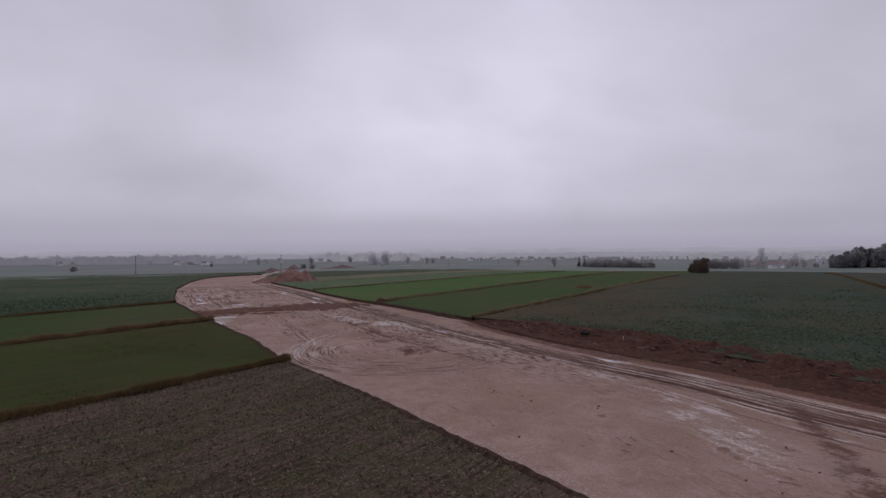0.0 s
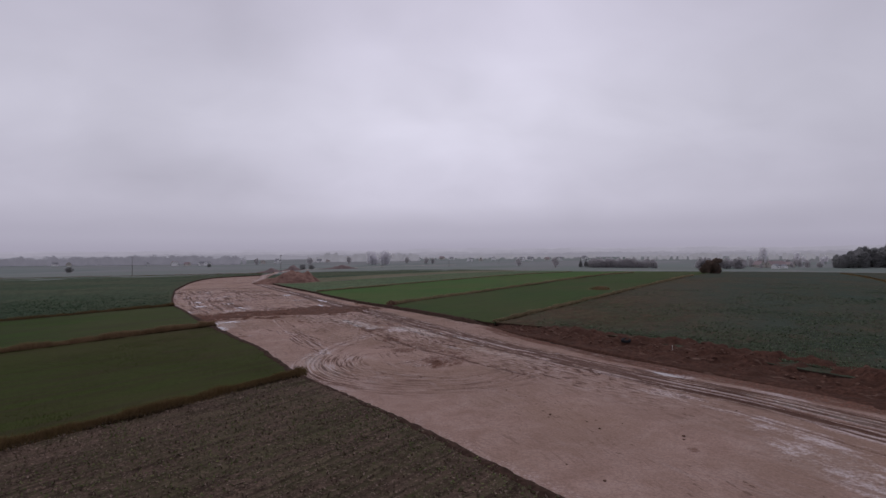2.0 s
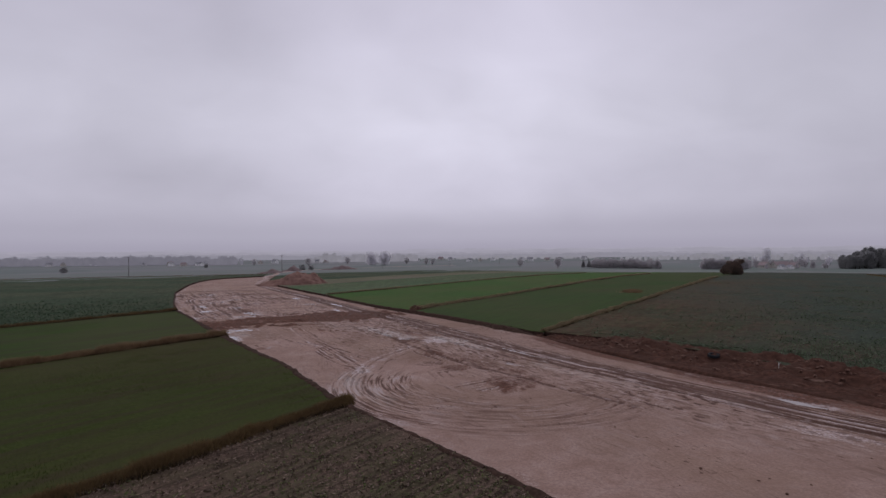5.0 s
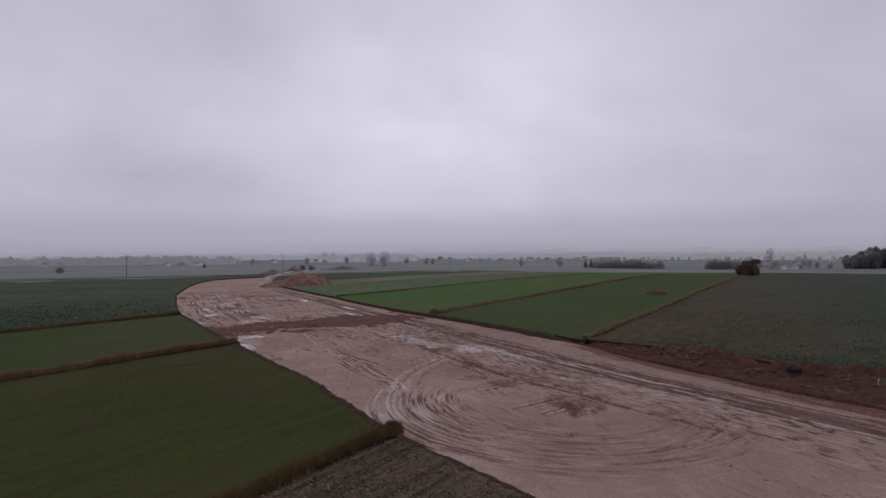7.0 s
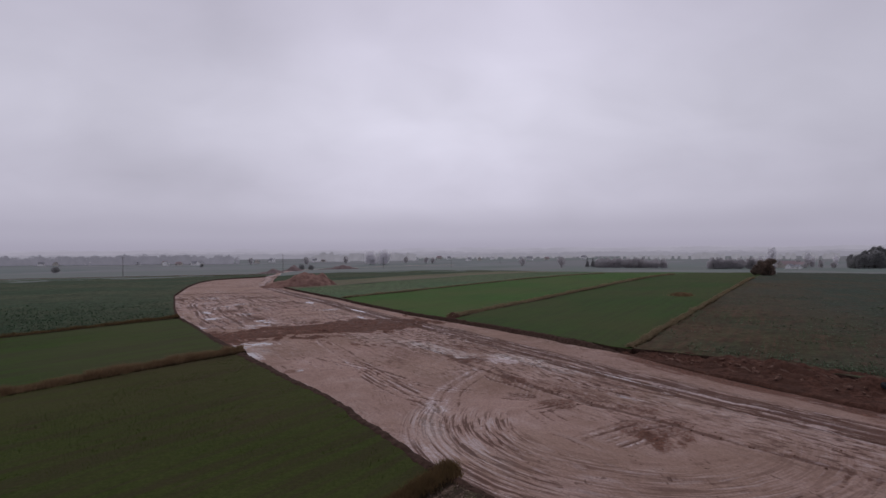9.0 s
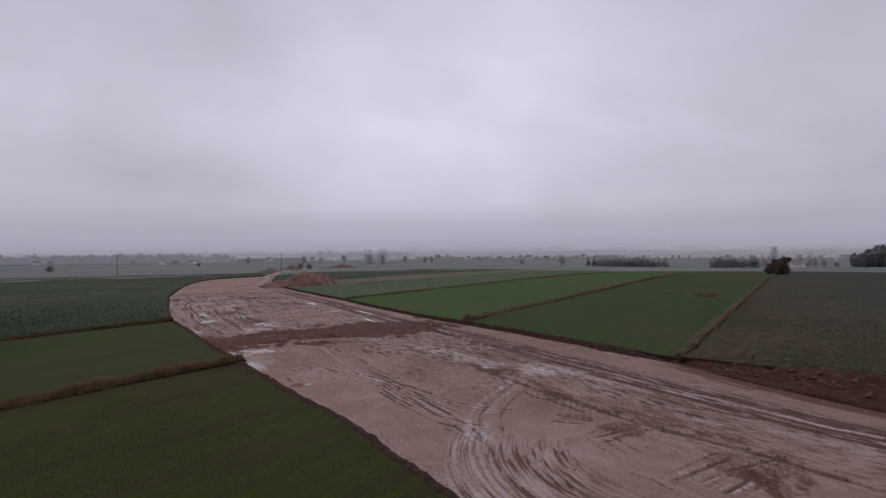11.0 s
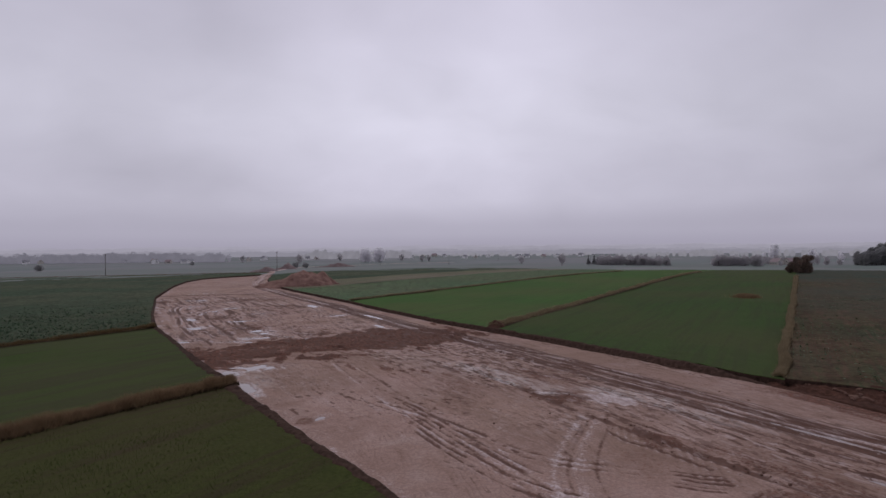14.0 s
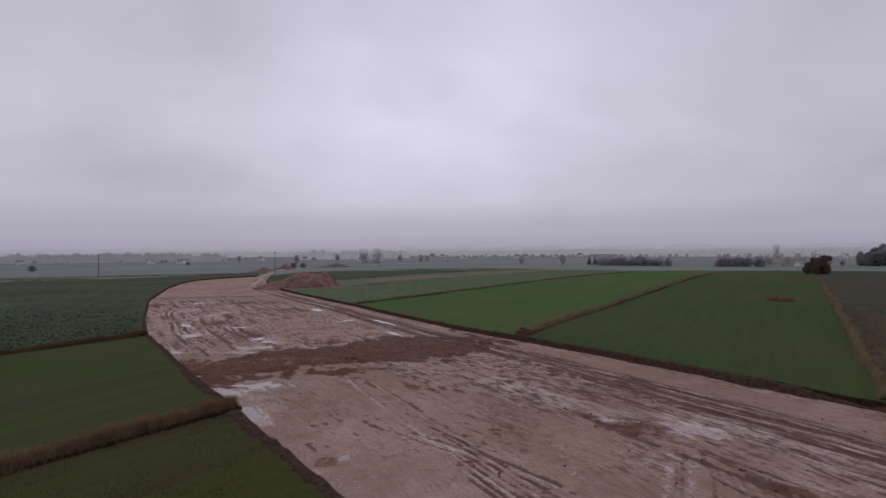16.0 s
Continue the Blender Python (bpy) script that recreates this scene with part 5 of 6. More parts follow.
def tree(name, high, spread, mat, bark, label, seed, lobes=9, per=130, leaf=0.35, low=0.25, category="tree", lean=(0, 0), bare=0.0):
    r = np.random.default_rng(seed)
    root = tagged(new(name), label, category)
    bm = bmesh.new()
    fork = high * (low + 0.12)
    tube(bm, (0, 0, -0.4), (0, 0, fork), high * 0.028, high * 0.018, 8)
    cs, rs = [], []
    for k in range(lobes):
        a = 2.4 * k + r.uniform(-0.4, 0.4)
        lev = low + (0.92 - low) * (k + 0.5) / lobes
        out = spread * (1 - abs(lev - (low + 0.35)) / 0.9) * r.uniform(0.35, 0.75)
        c = (math.cos(a) * out + lean[0] * lev, math.sin(a) * out + lean[1] * lev, high * lev)
        cs.append(c)
        rs.append(spread * r.uniform(0.34, 0.52) * (1.12 - 0.5 * max(0, lev - 0.6)))
        tube(bm, (0, 0, min(fork, high * lev * 0.8)), c, high * 0.011, high * 0.003, 5)
    part("trunk", bm, bark, root)
    order = np.argsort(rs)[::-1]
    v, f = leaf_cloud([cs[i] for i in order], [rs[i] for i in order], per, leaf, seed + 1)
    crown = new("crown", mesh_of("crown", v, f, mat))
    crown.parent = root
    return root


def conifer(name, high, spread, mat, bark, label, seed, tiers=11, leaf=0.5):
    r = np.random.default_rng(seed)
    root = tagged(new(name), label, "tree")
    bm = bmesh.new()
    tube(bm, (0, 0, -0.4), (0, 0, high * 0.97), high * 0.018, 0.03, 7)
    part("trunk", bm, bark, root)
    cs, rs = [], []
    for k in range(tiers):
        lev = 0.14 + 0.84 * k / tiers
        ring = max(1, int(6 * (1 - lev) + 1))
        for j in range(ring):
            a = 2 * math.pi * j / ring + k
            o = spread * (1 - lev) * 0.7 * r.uniform(0.7, 1.1)
            cs.append((math.cos(a) * o, math.sin(a) * o, high * lev))
            rs.append(max(0.25, spread * (1 - lev) * 0.45))
    v, f = leaf_cloud(cs, rs, 46, leaf, seed, 0.6)
    crown = new("crown", mesh_of("crown", v, f, mat))
    crown.parent = root
    return root


def stand(ob, x, y, turn=0.0, size=1.0):
    ob.matrix_world = pose(x, y, float(lie(x, y)), 0, 0, turn) @ Matrix.Scale(size, 4)
    return ob


def again(ob, x, y, turn, size):
    c = copy_thing(ob, pose(x, y, float(lie(x, y)), 0, 0, turn))
    c.scale = (size, size, size)
    return c


M_BARK = plain("bark", (0.05, 0.04, 0.032), (0.12, 0.1, 0.085), 6, 0.95, stretch=(1, 1, 5))
M_AUTUMN = leafy("autumn_leaves", [(0.118, 0.104, 0.0899), (0.225, 0.162, 0.132), (0.316, 0.206, 0.159), (0.158, 0.15, 0.118)])
# leaf colours of the three far kinds are lifted to grey, painting mist
M_MIST_LEAF = leafy("mist_greyed_leaves", [(0.48, 0.459, 0.48), (0.544, 0.522, 0.539), (0.597, 0.565, 0.576), (0.501, 0.491, 0.501)], light=0.6)
M_MIST_TREE = leafy("mist_paled_leaves", [(0.767, 0.754, 0.784), (0.853, 0.841, 0.867), (0.9, 0.884, 0.9)], light=0.65)
M_CONIFER = leafy("mist_lifted_needles", [(0.281, 0.283, 0.283), (0.324, 0.324, 0.322), (0.367, 0.358, 0.358)], light=0.5)



def round_tree():
    """A dense low dome with a heavier lobe hanging out at the top of one side."""
    root = tagged(new("round_tree"), "dense round tree with dark rusty autumn leaves", "tree")
    r = np.random.default_rng(201)
    cs, rs = [(2.6, 0.3, 6.6), (4.3, 0.0, 6.9), (-0.5, 0, 5.4), (0.8, 0.8, 3.4), (-2.6, 0.4, 3.6), (2.6, -0.6, 3.4), (-4.0, 0, 2.0), (3.0, 0, 1.7), (-1.2, -1.8, 2.0), (1.2, 1.8, 1.8), (-3.4, 1.2, 1.6), (0.2, -1.5, 4.4), (-1.6, 0.5, 6.3)], [1.8, 1.25, 2.0, 2.4, 2.0, 2.0, 1.6, 2.0, 1.9, 2.0, 1.7, 2.0, 1.0]
    bm = bmesh.new()
    tube(bm, (0, 0, -0.4), (0.1, 0, 2.4), 0.3, 0.22, 9)
    for c in cs:
        tube(bm, (0.1, 0, min(2.2, c[2] * 0.6)), c, 0.11, 0.02, 6)
    part("trunk", bm, M_BARK, root)
    v, f = leaf_cloud(cs, rs, 900, 0.27, 202)
    crown = new("crown", mesh_of("crown", v, f, M_AUTUMN))
    crown.parent = root
    # thin bare shoots rising from the low side
    bm = bmesh.new()
    for k in range(26):
        a = r.uniform(-5, -1.5)
        tube(bm, (a * 0.8, r.uniform(-1, 1), 1.0), (a - 0.4, r.uniform(-1.4, 1.4), r.uniform(4.6, 6.6)), 0.035, 0.012, 4)
    part("shoot", bm, M_BARK, root)
    return root


stand(round_tree(), 122, 263, -25, 0.87)

FT = "far field tree with thin crown, greyed to paint mist"
tree_a = stand(tree("field_tree", 13, 5.0, M_MIST_LEAF, M_BARK, FT, 211, 9, 150, 0.55), -357, 1065)
tree_b = stand(tree("field_tree", 15, 6.2, M_MIST_LEAF, M_BARK, FT, 212, 10, 150, 0.6, 0.2), -237, 988)
tree_c = stand(tree("field_tree", 23.5, 12.5, M_MIST_TREE, M_BARK, "tall round-headed tree, paled to paint the mist", 213, 14, 320, 0.85, 0.14), -128, 1007)
again(tree_c, -103, 993, 70, 1.02)
again(tree_b, -189, 1118, 40, 0.98)
for x, y, k, g in ((-67, 1044, 30, 0.98), (-29.7, 994, 80, 0.95), (-18.2, 992, 140, 0.88), (116, 853, 200, 0.95), (158, 783, 260, 1.15)):
    again(tree_a, x, y, k, g)
bush_a = stand(tree("field_bush", 7.5, 5.4, M_CONIFER, M_BARK, "round dark shrub alone in the far meadow", 214, 9, 160, 0.5, 0.08, "bush"), -497, 741)
for x, y, k, g in ((-400, 952, 30, 0.75), (-158.7, 626, 60, 0.8), (-150, 630, 160, 0.7)):
    again(bush_a, x, y, k, g)

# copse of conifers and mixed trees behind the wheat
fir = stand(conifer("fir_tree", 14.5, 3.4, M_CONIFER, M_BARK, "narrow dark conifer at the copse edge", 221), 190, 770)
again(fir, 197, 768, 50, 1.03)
mix = stand(tree("copse_tree", 11.5, 5.0, M_MIST_LEAF, M_BARK, "copse tree with a ragged crown, greyed to paint mist", 222, 9, 150, 0.5, 0.12), 206, 764)
r2 = np.random.default_rng(5)
for k in range(60):
    f = k / 59
    again(mix, 204 + 72 * f + r2.uniform(-2, 2), 766 - 48 * f + r2.uniform(-4, 16), r2.uniform(0, 360), r2.uniform(0.5, 1.15))
again(fir, 271, 721, 90, 0.85)
for k in range(24):
    f = k / 23
    again(mix, 316 + 44 * f + r2.uniform(-3, 3), 688 - 14 * f + r2.uniform(-4, 8), r2.uniform(0, 360), r2.uniform(0.7, 1.15))

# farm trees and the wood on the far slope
tall = stand(tree("farm_tree", 26, 6.5, M_MIST_TREE, M_BARK, "tall thin tree behind the farm, paled to paint mist", 231, 11, 150, 0.7, 0.3), 478, 828)
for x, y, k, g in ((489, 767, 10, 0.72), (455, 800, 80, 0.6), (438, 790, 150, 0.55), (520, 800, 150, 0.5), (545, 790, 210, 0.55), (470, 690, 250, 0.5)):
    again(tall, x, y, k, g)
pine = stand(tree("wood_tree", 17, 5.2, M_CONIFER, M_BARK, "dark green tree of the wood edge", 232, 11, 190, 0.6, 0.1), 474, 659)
for k in range(110):
    f = r2.uniform(0, 1)
    again(pine, 470 + 230 * f, 664 + 26 * f + r2.uniform(-10, 24), r2.uniform(0, 360), r2.uniform(0.7, 1.05) * (0.82 + 3.2 * min(f, 0.36)))


for k in range(16):
    again(mix, r2.uniform(382, 470), r2.uniform(715, 760), r2.uniform(0, 360), r2.uniform(0.55, 0.95))
for x, y, g in ((386, 676, 0.5), (428, 684, 0.55), (452, 690, 0.8), (462, 684, 0.6), (372, 690, 0.7)):
    again(mix, x, y, 60 * g * 10, g)


# far tree lines behind the village, too many to count
def woodland(points, high, depth, count, mat, seed, label):
    r = np.random.default_rng(seed)
    p = resample(points, count)
    x, y = p[:, 0] + r.normal(0, 4, count), p[:, 1] + r.uniform(-depth, depth, count)
    tops = high * (0.8 + 0.3 * vnoise(np.arange(count) / 9.0, 0 * x, seed)) * r.uniform(0.75, 1.1, count)
    cs, rs = [], []
    for i in range(count):
        z0 = float(lie(x[i], y[i]))
        for lev in (0.3, 0.62):
            cs.append((x[i], y[i], z0 + tops[i] * lev))
            rs.append(tops[i] * 0.34)
    v, f = leaf_cloud(cs, rs, 40, high * 0.09, seed, 1.0)
    m = Mat("mist_glow_woods", 1.0)
    # the leaves glow evenly: mist is painted as emission
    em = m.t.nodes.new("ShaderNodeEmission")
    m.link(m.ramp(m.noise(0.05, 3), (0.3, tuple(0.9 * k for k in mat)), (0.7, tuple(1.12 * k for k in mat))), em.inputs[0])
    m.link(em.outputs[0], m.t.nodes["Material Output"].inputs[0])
    tagged(new("backdrop_woods", mesh_of("backdrop_woods", v, f, m.m)), label, "backdrop", kind="structure")


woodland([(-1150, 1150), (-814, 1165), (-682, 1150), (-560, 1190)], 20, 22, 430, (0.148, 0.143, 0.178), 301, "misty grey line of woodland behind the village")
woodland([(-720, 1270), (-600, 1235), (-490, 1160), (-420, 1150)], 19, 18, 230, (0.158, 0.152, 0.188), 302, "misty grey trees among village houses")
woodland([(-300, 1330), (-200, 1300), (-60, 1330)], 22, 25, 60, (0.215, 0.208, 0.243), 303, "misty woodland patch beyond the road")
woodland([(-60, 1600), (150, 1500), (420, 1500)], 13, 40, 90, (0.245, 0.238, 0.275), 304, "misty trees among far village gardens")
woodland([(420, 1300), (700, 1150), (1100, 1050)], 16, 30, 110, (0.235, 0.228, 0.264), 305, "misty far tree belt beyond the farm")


# ---- poles ----
M_POLE = plain("weathered_pole", (0.09, 0.08, 0.07), (0.16, 0.145, 0.13), 3, 0.9, stretch=(1, 1, 8))
M_CERAMIC = plain("insulator_ceramic", (0.10, 0.055, 0.04), (0.14, 0.08, 0.055), 9, 0.3)


def pole(high):
    root = tagged(new("power_pole"), "slim weathered power pole with a short crossarm", "utility pole", "poles of the power line")
    bm = bmesh.new()
    tube(bm, (0, 0, -0.8), (0, 0, high), 0.2, 0.13, 10)
    part("post", bm, M_POLE, root)
    bm = bmesh.new()
    box(bm, (1.7, 0.12, 0.14), (0, 0.15, high - 0.45))
    bmesh.ops.bevel(bm, geom=bm.edges[:], offset=0.015, segments=1)
    part("crossarm", bm, M_POLE, root)
    for x in (-0.75, 0.0, 0.75):
        bm = bmesh.new()
        z = high - 0.38 if x else high
        tube(bm, (x, 0.15 if x else 0, z), (x, 0.15 if x else 0, z + 0.12), 0.03, 0.03, 8)
        tube(bm, (x, 0.15 if x else 0, z + 0.1), (x, 0.15 if x else 0, z + 0.26), 0.075, 0.05, 8)
        part("insulator", bm, M_CERAMIC, root)
    return root


pole_a = stand(pole(12.6), -209, 374.5, 20)
for x, y, k in ((-121.4, 413, 20), (-78, 704, 40), (8.7, 834, 40), (99.3, 987, 40)):
    again(pole_a, x, y, k, 1.0)


# ---- houses ----
M_WHITE = plain("white_plaster", (0.78, 0.77, 0.77), (0.86, 0.85, 0.85), 1.5, 0.9)
M_CREAM = plain("cream_plaster", (0.48, 0.45, 0.41), (0.58, 0.55, 0.5), 1.5, 0.9)
# both roof tones are lightened and greyed to paint the mist
M_ROOF_RED = plain("hazed_red_roof_tiles", (0.27, 0.215, 0.22), (0.33, 0.265, 0.27), 3, 0.8)
M_ROOF_GREY = plain("grey_roof_sheet", (0.23, 0.23, 0.25), (0.31, 0.31, 0.33), 3, 0.7)
M_PANE = Mat("window_glass", 0.08, 0.5).done((0.03, 0.035, 0.04))


def house(lx, ly, eaves, ridge, wall_mat, roof_mat, label, category="house", windows=3, chimney=True):
    root = tagged(new(category.replace(" ", "_")), label, category)
    bm = bmesh.new()
    a, b = lx / 2, ly / 2
    v = [bm.verts.new(c) for c in ((-a, -b, -0.6), (a, -b, -0.6), (a, b, -0.6), (-a, b, -0.6), (-a, -b, eaves), (a, -b, eaves), (a, b, eaves), (-a, b, eaves), (-a, 0, ridge), (a, 0, ridge))]
    for q in ((0, 1, 5, 4), (2, 3, 7, 6), (1, 2, 6, 9, 5), (3, 0, 4, 8, 7), (3, 2, 1, 0), (4, 5, 9, 8), (6, 7, 8, 9)):
        bm.faces.new([v[i] for i in q])
    part("wall", bm, wall_mat, root)
    bm = bmesh.new()
    o = 0.45
    drop_ = o * (ridge - eaves) / b
    for sgn in (-1, 1):
        q = [(-a - o, sgn * (b + o), eaves - drop_ + 0.05), (a + o, sgn * (b + o), eaves - drop_ + 0.05), (a + o, 0, ridge + 0.05), (-a - o, 0, ridge + 0.05)]
        lo = [bm.verts.new(c) for c in q]
        hi = [bm.verts.new((c[0], c[1], c[2] + 0.2)) for c in q]
        for i in range(4):
            bm.faces.new((lo[i], lo[(i + 1) % 4], hi[(i + 1) % 4], hi[i]))
        bm.faces.new(lo)
        bm.faces.new(hi)
    bmesh.ops.recalc_face_normals(bm, faces=bm.faces[:])
    part("roof", bm, roof_mat, root)
    for i in range(windows):
        x = lx * ((i + 0.5) / windows - 0.5)
        for sgn in (-1, 1):
            bm = bmesh.new()
            box(bm, (1.1, 0.1, 1.3), (x, sgn * (b + 0.02), eaves * 0.55))
            part("window", bm, M_PANE, root)
    for sgn in (-1, 1):
        bm = bmesh.new()
        box(bm, (0.1, 1.0, 1.2), (sgn * (a + 0.02), 0, eaves + 0.5))
        part("window", bm, M_PANE, root)
    if chimney:
        bm = bmesh.new()
        box(bm, (0.6, 0.6, 1.6), (lx * 0.2, 0.3, ridge + 0.3))
        part("chimney", bm, M_ROOF_RED, root)
    return root


white_house = stand(house(11, 9, 4.2, 8.0, M_WHITE, M_ROOF_GREY, "white plastered village house with grey roof"), -793, 1139, 20)
red_house = stand(house(11, 9, 3.6, 7.6, M_CREAM, M_ROOF_RED, "cream village house with red tiled roof"), -679, 1177, 60)
barn = stand(house(22, 10, 4.0, 8.2, M_CREAM, M_ROOF_RED, "long farm barn with red roof, greyed to paint haze", "barn", 4, False), 418, 700, 15)
again(red_house, 400, 704, 100, 1.05)
again(barn, 440, 712, 100, 0.8)
again(white_house, 396, 663, 30, 0.72)
again(white_house, 409, 668, 100, 0.6)
for k, (x, y) in enumerate(((-495, 1077), (-470, 1085), (-455, 1075), (-388, 1200), (-386, 1300), (-292, 1316), (-270, 1310), (-98, 1396), (-60, 1380), (0, 1508), (25, 1490),
                           (64, 1285), (90, 1300), (185, 1286), (205, 1290), (249, 1317), (280, 1320), (130, 1400), (-760, 1130), (-720, 1160), (-620, 1170), (-560, 1160), (-525, 1090), (360, 1400))):
    again(white_house if k % 3 else red_house, x, y, 37 * k % 180, 0.9 + 0.05 * (k % 5))


# ---- distance: low wooded ridges, mist painted as glow ----
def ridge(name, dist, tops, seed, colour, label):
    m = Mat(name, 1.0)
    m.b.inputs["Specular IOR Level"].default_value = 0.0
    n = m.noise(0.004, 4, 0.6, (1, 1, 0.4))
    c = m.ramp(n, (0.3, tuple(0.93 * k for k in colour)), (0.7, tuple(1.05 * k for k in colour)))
    # emission carries the mist's light in place of shading
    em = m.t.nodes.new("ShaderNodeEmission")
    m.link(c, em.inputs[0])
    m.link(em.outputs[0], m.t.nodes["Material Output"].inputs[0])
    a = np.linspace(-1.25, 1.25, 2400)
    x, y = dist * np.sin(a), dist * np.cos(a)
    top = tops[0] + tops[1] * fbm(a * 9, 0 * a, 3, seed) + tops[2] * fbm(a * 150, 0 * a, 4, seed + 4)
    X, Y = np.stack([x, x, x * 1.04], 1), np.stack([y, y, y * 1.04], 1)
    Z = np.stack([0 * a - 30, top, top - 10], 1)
    tagged(sheet(name, X, Y, Z, m.m), label, "backdrop", kind="structure")


# each farther ridge glows paler and bluer, to paint haze
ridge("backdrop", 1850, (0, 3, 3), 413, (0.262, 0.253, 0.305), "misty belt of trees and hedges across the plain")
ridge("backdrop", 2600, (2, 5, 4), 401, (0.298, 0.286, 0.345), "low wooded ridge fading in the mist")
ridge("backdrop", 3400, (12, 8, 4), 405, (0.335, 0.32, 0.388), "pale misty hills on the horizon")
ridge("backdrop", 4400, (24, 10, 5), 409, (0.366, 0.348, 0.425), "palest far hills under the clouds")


# ---- low crops and litter, too many to count ----
def inside(x, y, line, side):
    """True where a place lies beyond the road's edge, on the field's side of it."""
    p = resample(line, 300)
    k = np.clip(np.searchsorted(p[:, 1], y), 0, 299)
    return (x - p[k, 0]) * side > 0.8


def leaves_on(name, x, y, size, flat, mat, label, category, seed):
    """Small leaves or crumbs lying on the land."""
    r = np.random.default_rng(seed)
    n = len(x)
    p = np.stack([x, y, lie(x, y) + 0.05 + 0.6 * flat * r.uniform(0, 1, n)], 1)
    a = r.normal(size=(n, 3)) * [1, 1, flat * 4]
    a /= np.linalg.norm(a, axis=1)[:, None]
    b = np.cross(a, r.normal(size=(n, 3)) * [0.4, 0.4, 0.2] + [0, 0, 1])
    b /= np.linalg.norm(b, axis=1)[:, None]
    k = size * r.uniform(0.45, 1.5, n)[:, None]
    v = np.stack([p - a * k, p - b * k * 0.5, p + a * k + [0, 0, flat * 0.3], p + b * k * 0.5], 1).reshape(-1, 3)
    tagged(new(name, mesh_of(name, v, np.arange(4 * n).reshape(-1, 4), mat)), label, category, kind="stuff")


M_LITTER = leafy("field_litter", [(0.0438, 0.03, 0.0225), (0.125, 0.0875, 0.07), (0.338, 0.25, 0.206), (0.1, 0.09, 0.0475), (0.0562, 0.0375, 0.03)])
M_SHOOT = leafy("green_shoots", [(0.072, 0.088, 0.0352), (0.125, 0.152, 0.0576), (0.208, 0.216, 0.0928)])
M_RAPELEAF = leafy("rape_leaves", [(0.0584, 0.0799, 0.0476), (0.0979, 0.13, 0.0792), (0.146, 0.181, 0.118), (0.0821, 0.1, 0.0571)])
M_BEET = leafy("beet_leaves", [(0.035, 0.06, 0.036), (0.06, 0.095, 0.056), (0.095, 0.14, 0.085), (0.045, 0.07, 0.042)])
M_BLADE = leafy("cereal_blades", [(0.0382, 0.0583, 0.0144), (0.0587, 0.0811, 0.0208), (0.0808, 0.0909, 0.032)])
rc = np.random.default_rng(77)

x, y = rc.uniform(-62, 26, 260000), rc.uniform(2, 62, 260000)
keep = inside(x, y, LEFT, -1) & ((y - 62.6) < (x + 17.0) * 1.376) & (rc.uniform(0, 1, 260000) < 0.75)
x, y = x[keep], y[keep]
row = np.sin((x * 0.809 - y * 0.588) * 2 * np.pi / 0.75)
pick = rc.uniform(-1.6, 1, len(x)) < row
leaves_on("field_litter", x[pick], y[pick], 0.085, 0.12, M_LITTER, "brown stalks and clods strewn over the tilled field", "litter", 5)
patchy = (fbm(x / 6, y / 6, 3, 15) > -0.05) & (rc.uniform(0, 1, len(x)) < 0.3)
leaves_on("volunteer_shoots", x[patchy], y[patchy], 0.09, 0.07, M_SHOOT, "patchy green volunteer shoots on dark soil", "plants", 6)

s, w = rc.uniform(0, 1, 150000), rc.uniform(0, 1, 150000) ** 1.8
e = resample(EDGE_R[1:], 400)[(s * 399).astype(int)]
x, y = e[:, 0] + 0.572 * (w * 130 + 2.2), e[:, 1] + 0.82 * (w * 130 + 2.2)
keep = fbm(x / 9, y / 9, 3, 17) + 0.55 * sstep(95, 40, y - 0.3 * x) > 0.06 + 0.3 * rc.uniform(-1, 1, len(x))
keep &= rc.uniform(0, 1, len(x)) < 0.2 + 0.8 * sstep(8, 60, (x - 5) * 0.82 - (y - 97) * 0.572 + 26 * fbm(x / 25, y / 40, 4, 18))
leaves_on("rape_plants", x[keep], y[keep], 0.15, 0.07, M_RAPELEAF, "low bluish green rape leaves over brown soil", "plants", 8)

x, y = rc.uniform(-75, -15, 120000), rc.uniform(45, 108, 120000)
keep = inside(x, y, LEFT, -1) & ((y - 62.6) > (x + 17.0) * 1.376 + 1.5) & ((y - 101.8) < (x + 42.5) * 1.376 - 2.5)
x, y = x[keep], y[keep]
blades("cereal_blades", np.stack([x, y, lie(x, y)], 1), 0.09, 0.6, 0.035, M_BLADE, "short green cereal blades in drilled rows", "plants", 9)

x, y = rc.uniform(-150, -62, 90000), rc.uniform(85, 205, 90000)
keep = inside(x, y, LEFT, -1) & ((y - 140.8) > (x + 68.0) * 1.376 + 2.5) & (rc.uniform(0, 1, 90000) < 0.75 * sstep(205, 120, y + 0.4 * np.abs(x + 75)))
leaves_on("beet_leaves", x[keep], y[keep], 0.2, 0.09, M_BEET, "dark green leafy crop in dense rows", "plants", 12)

# weedy wet spot left unploughed in the wheat
x, y = rc.normal(41.8, 0.95, 1500), rc.normal(164, 1.1, 1500)
blades("weed_patch", np.stack([x, y, lie(x, y)], 1), 0.75, 0.6, 0.09, M_TAN, "patch of withered brown weeds in the wheat", "weeds", 10)

# pale haul track winding off behind the earth heap
line = rounded([(-84, 246), (-90, 262), (-93, 285), (-104, 318), (-110, 360), (-121, 398), (-133, 470), (-150, 580), (-160, 690), (-140, 790), (-90, 880), (20, 950)], 260)
t = np.gradient(line, axis=0)
nr = np.stack([-t[:, 1], t[:, 0]], 1) / np.hypot(*t.T)[:, None]
v = np.linspace(-1, 1, 9)
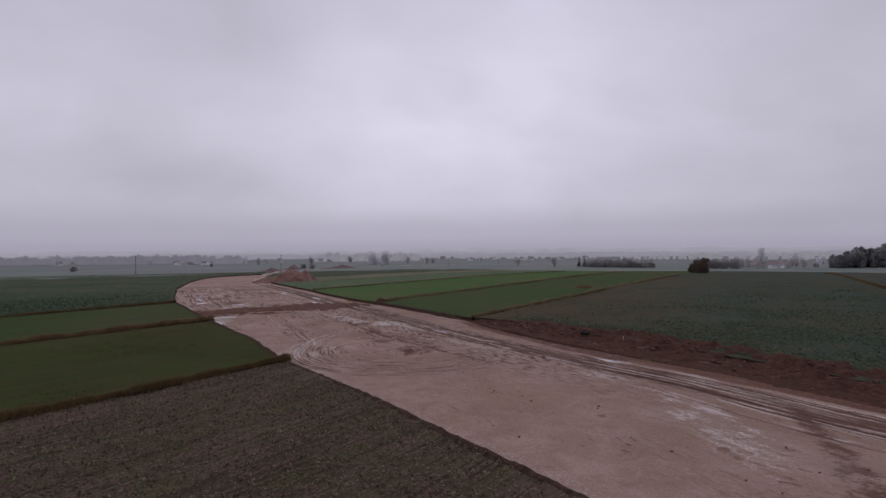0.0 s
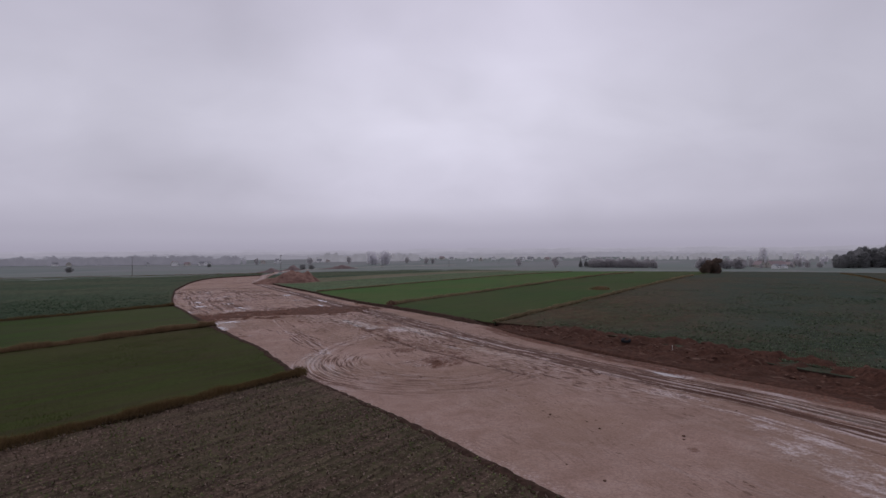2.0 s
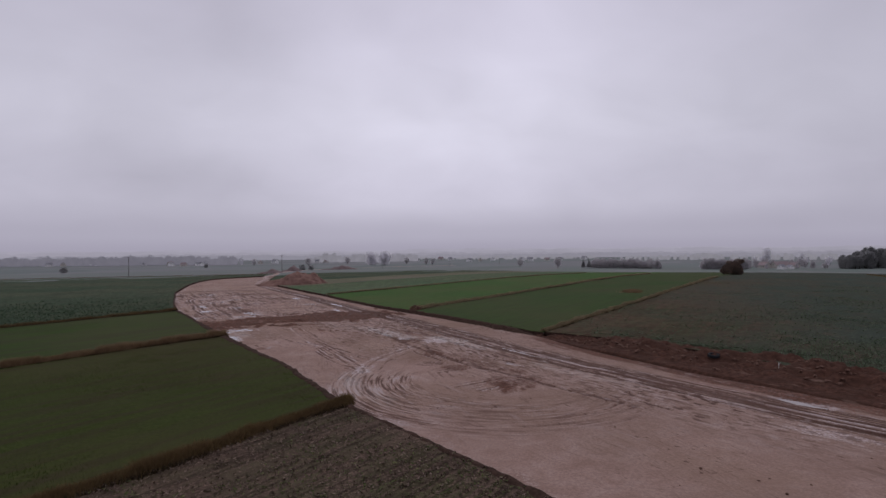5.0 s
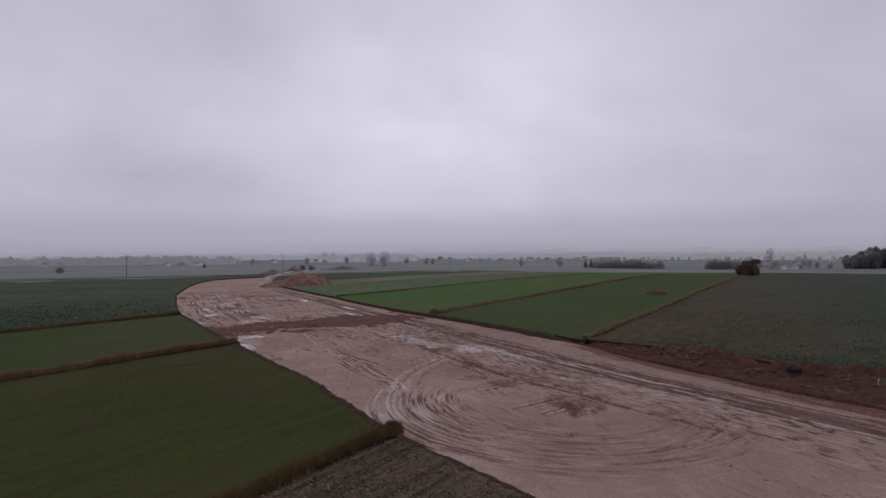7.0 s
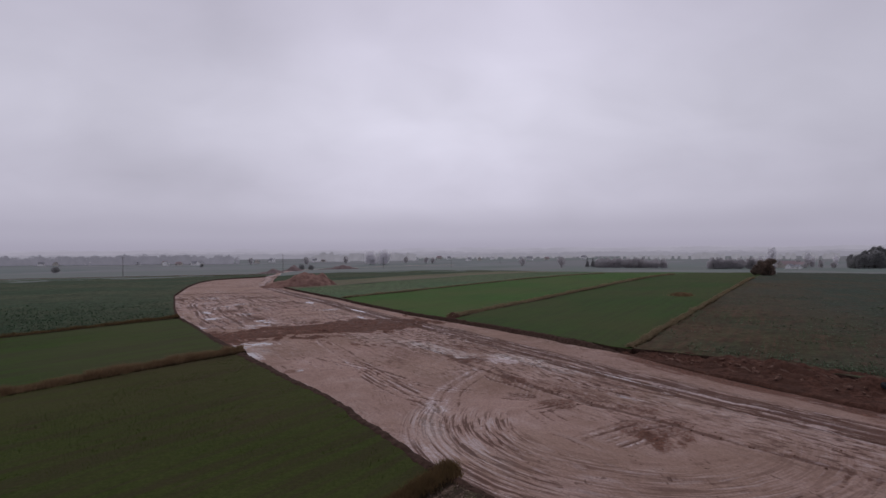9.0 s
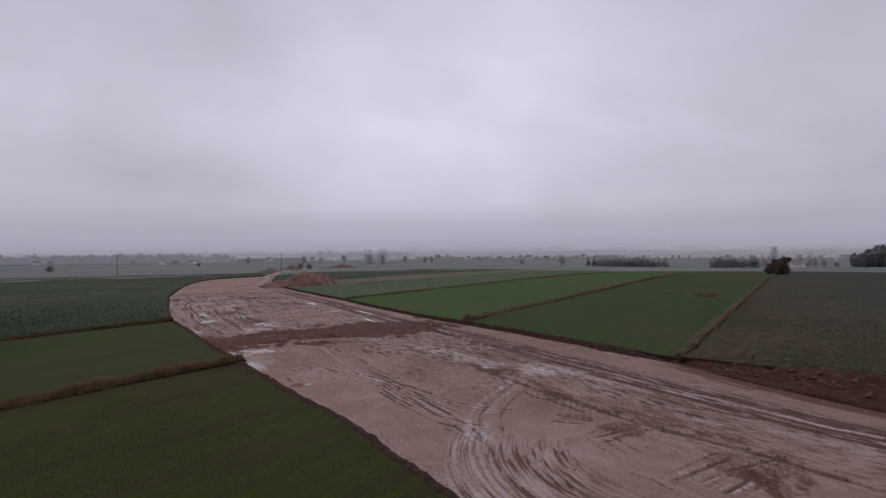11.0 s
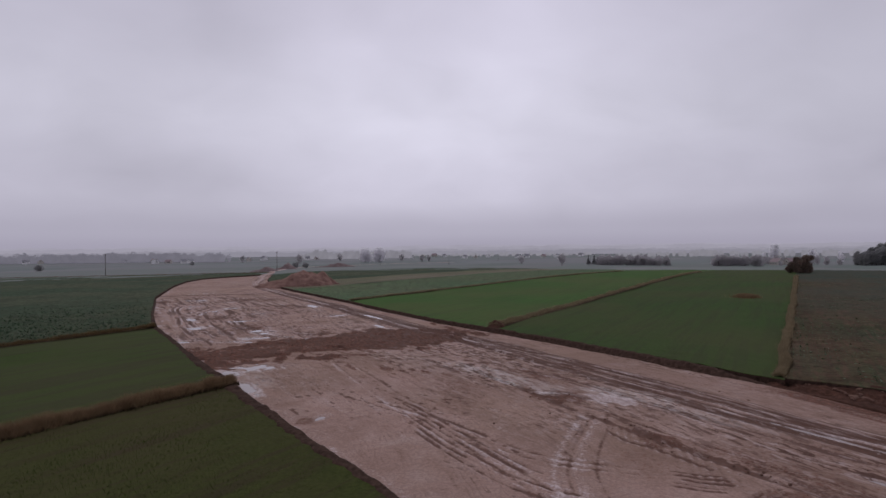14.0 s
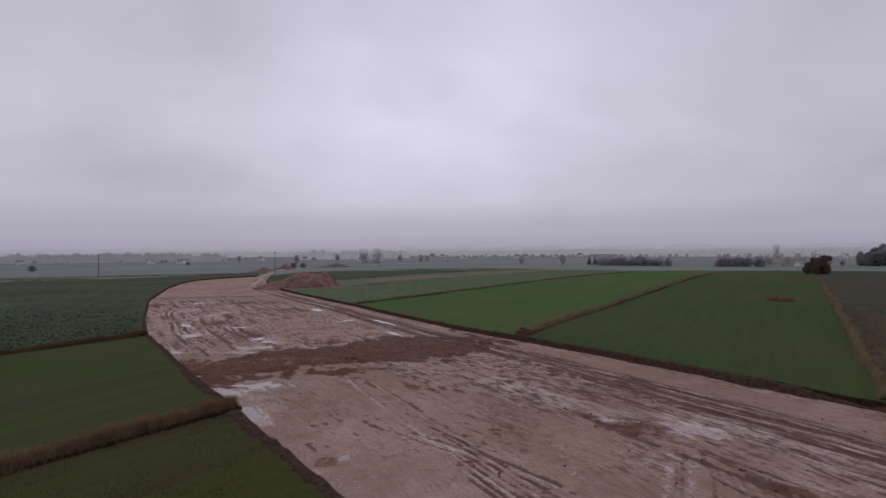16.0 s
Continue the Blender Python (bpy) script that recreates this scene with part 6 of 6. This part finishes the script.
wide = np.interp(np.arange(260), [0, 20, 60, 259], [0.8, 1.4, 2.0, 4.0])[:, None]
X, Y = line[:, None, 0] + nr[:, None, 0] * wide * v, line[:, None, 1] + nr[:, None, 1] * wide * v
Z = lie(X, Y) + 0.22 - 0.25 * np.abs(v) ** 4 + 0.06 * fbm(X / 2, Y / 2, 2, 33)
Z[:20] -= np.linspace(0.5, 0, 20)[:, None]
pale_ = np.full(X.shape, 0.55) * (1 - np.exp(-((np.abs(v) - 0.45) / 0.15) ** 2))
tagged(sheet("dirt_track", X, Y, Z, M_ROAD, {"pale": pale_, "red": 0 * X, "browned": 0 * X, "wet": 0 * X, "mud": 0 * X, "churn": 0 * X, "turn": 0 * X, "haul": 0 * X, "damp": 0.4 * np.exp(-((np.abs(v) - 0.45) / 0.15) ** 2) + 0 * X}), "pale muddy haul track winding into the plain", "dirt track", kind="structure")


# ---- small finds by the road ----
M_RUBBER = plain("worn_rubber", (0.018, 0.018, 0.02), (0.04, 0.04, 0.043), 6, 0.75)
M_STAKE = plain("whitewashed_wood", (0.55, 0.53, 0.5), (0.7, 0.68, 0.64), 8, 0.85)


def top_of(ob, x, y):
    """Height of a heap's surface at a place."""
    co = np.empty(len(ob.data.vertices) * 3, np.float32)
    ob.data.vertices.foreach_get("co", co)
    co = co.reshape(-1, 3)
    return float(co[np.argmin((co[:, 0] - x) ** 2 + (co[:, 1] - y) ** 2), 2])


def tyre():
    """A big farm tyre lying on its side, with lugs round the tread."""
    root = tagged(new("tyre"), "large black worn tyre lying on the soil berm", "tyre")
    bm = bmesh.new()
    prof = [(0.55, -0.2), (0.62, -0.26), (0.86, -0.27), (0.95, -0.2), (0.97, 0.0), (0.95, 0.2), (0.86, 0.27), (0.62, 0.26), (0.55, 0.2), (0.6, 0.0)]
    n = 40
    ring = [[bm.verts.new((p[0] * math.cos(2 * math.pi * k / n), p[0] * math.sin(2 * math.pi * k / n), p[1])) for p in prof] for k in range(n)]
    for k in range(n):
        for q in range(len(prof)):
            bm.faces.new((ring[k][q], ring[(k + 1) % n][q], ring[(k + 1) % n][(q + 1) % len(prof)], ring[k][(q + 1) % len(prof)]))
    part("carcass", bm, M_RUBBER, root, smooth=True)
    for k in range(20):
        bm = bmesh.new()
        a = 18 * k
        c = (0.97 * math.cos(radians(a)), 0.97 * math.sin(radians(a)), 0.11 if k % 2 else -0.11)
        box(bm, (0.07, 0.09, 0.26), c, a + 12)
        part("lug", bm, M_RUBBER, root)
    return root


worn = tyre()
worn.matrix_world = pose(19.8, 77.2, top_of(soil_berm, 19.8, 77.2) + 0.06, 7, -5, 20) @ Matrix.Scale(0.62, 4)


def stake(x, y):
    root = tagged(new("survey_stake"), "short whitewashed wooden survey stake in the berm", "stake")
    bm = bmesh.new()
    box(bm, (0.07, 0.07, 0.8), (0, 0, 0.35))
    bmesh.ops.bevel(bm, geom=bm.edges[:], offset=0.008, segments=1)
    part("post", bm, M_STAKE, root)
    bm = bmesh.new()
    box(bm, (0.28, 0.03, 0.12), (0, -0.05, 0.62))
    part("board", bm, M_STAKE, root)
    root.matrix_world = pose(x, y, top_of(soil_berm, x, y), 3, -4, 30) @ Matrix.Scale(0.7, 4)


stake(23.2, 71.2)
earth_heap("root_heap", -15.0, 131.2, 1.9, 1.3, 1.1, 60, 93, M_BERM, "small rusty heap of dug roots and soil at the balk end", 30)
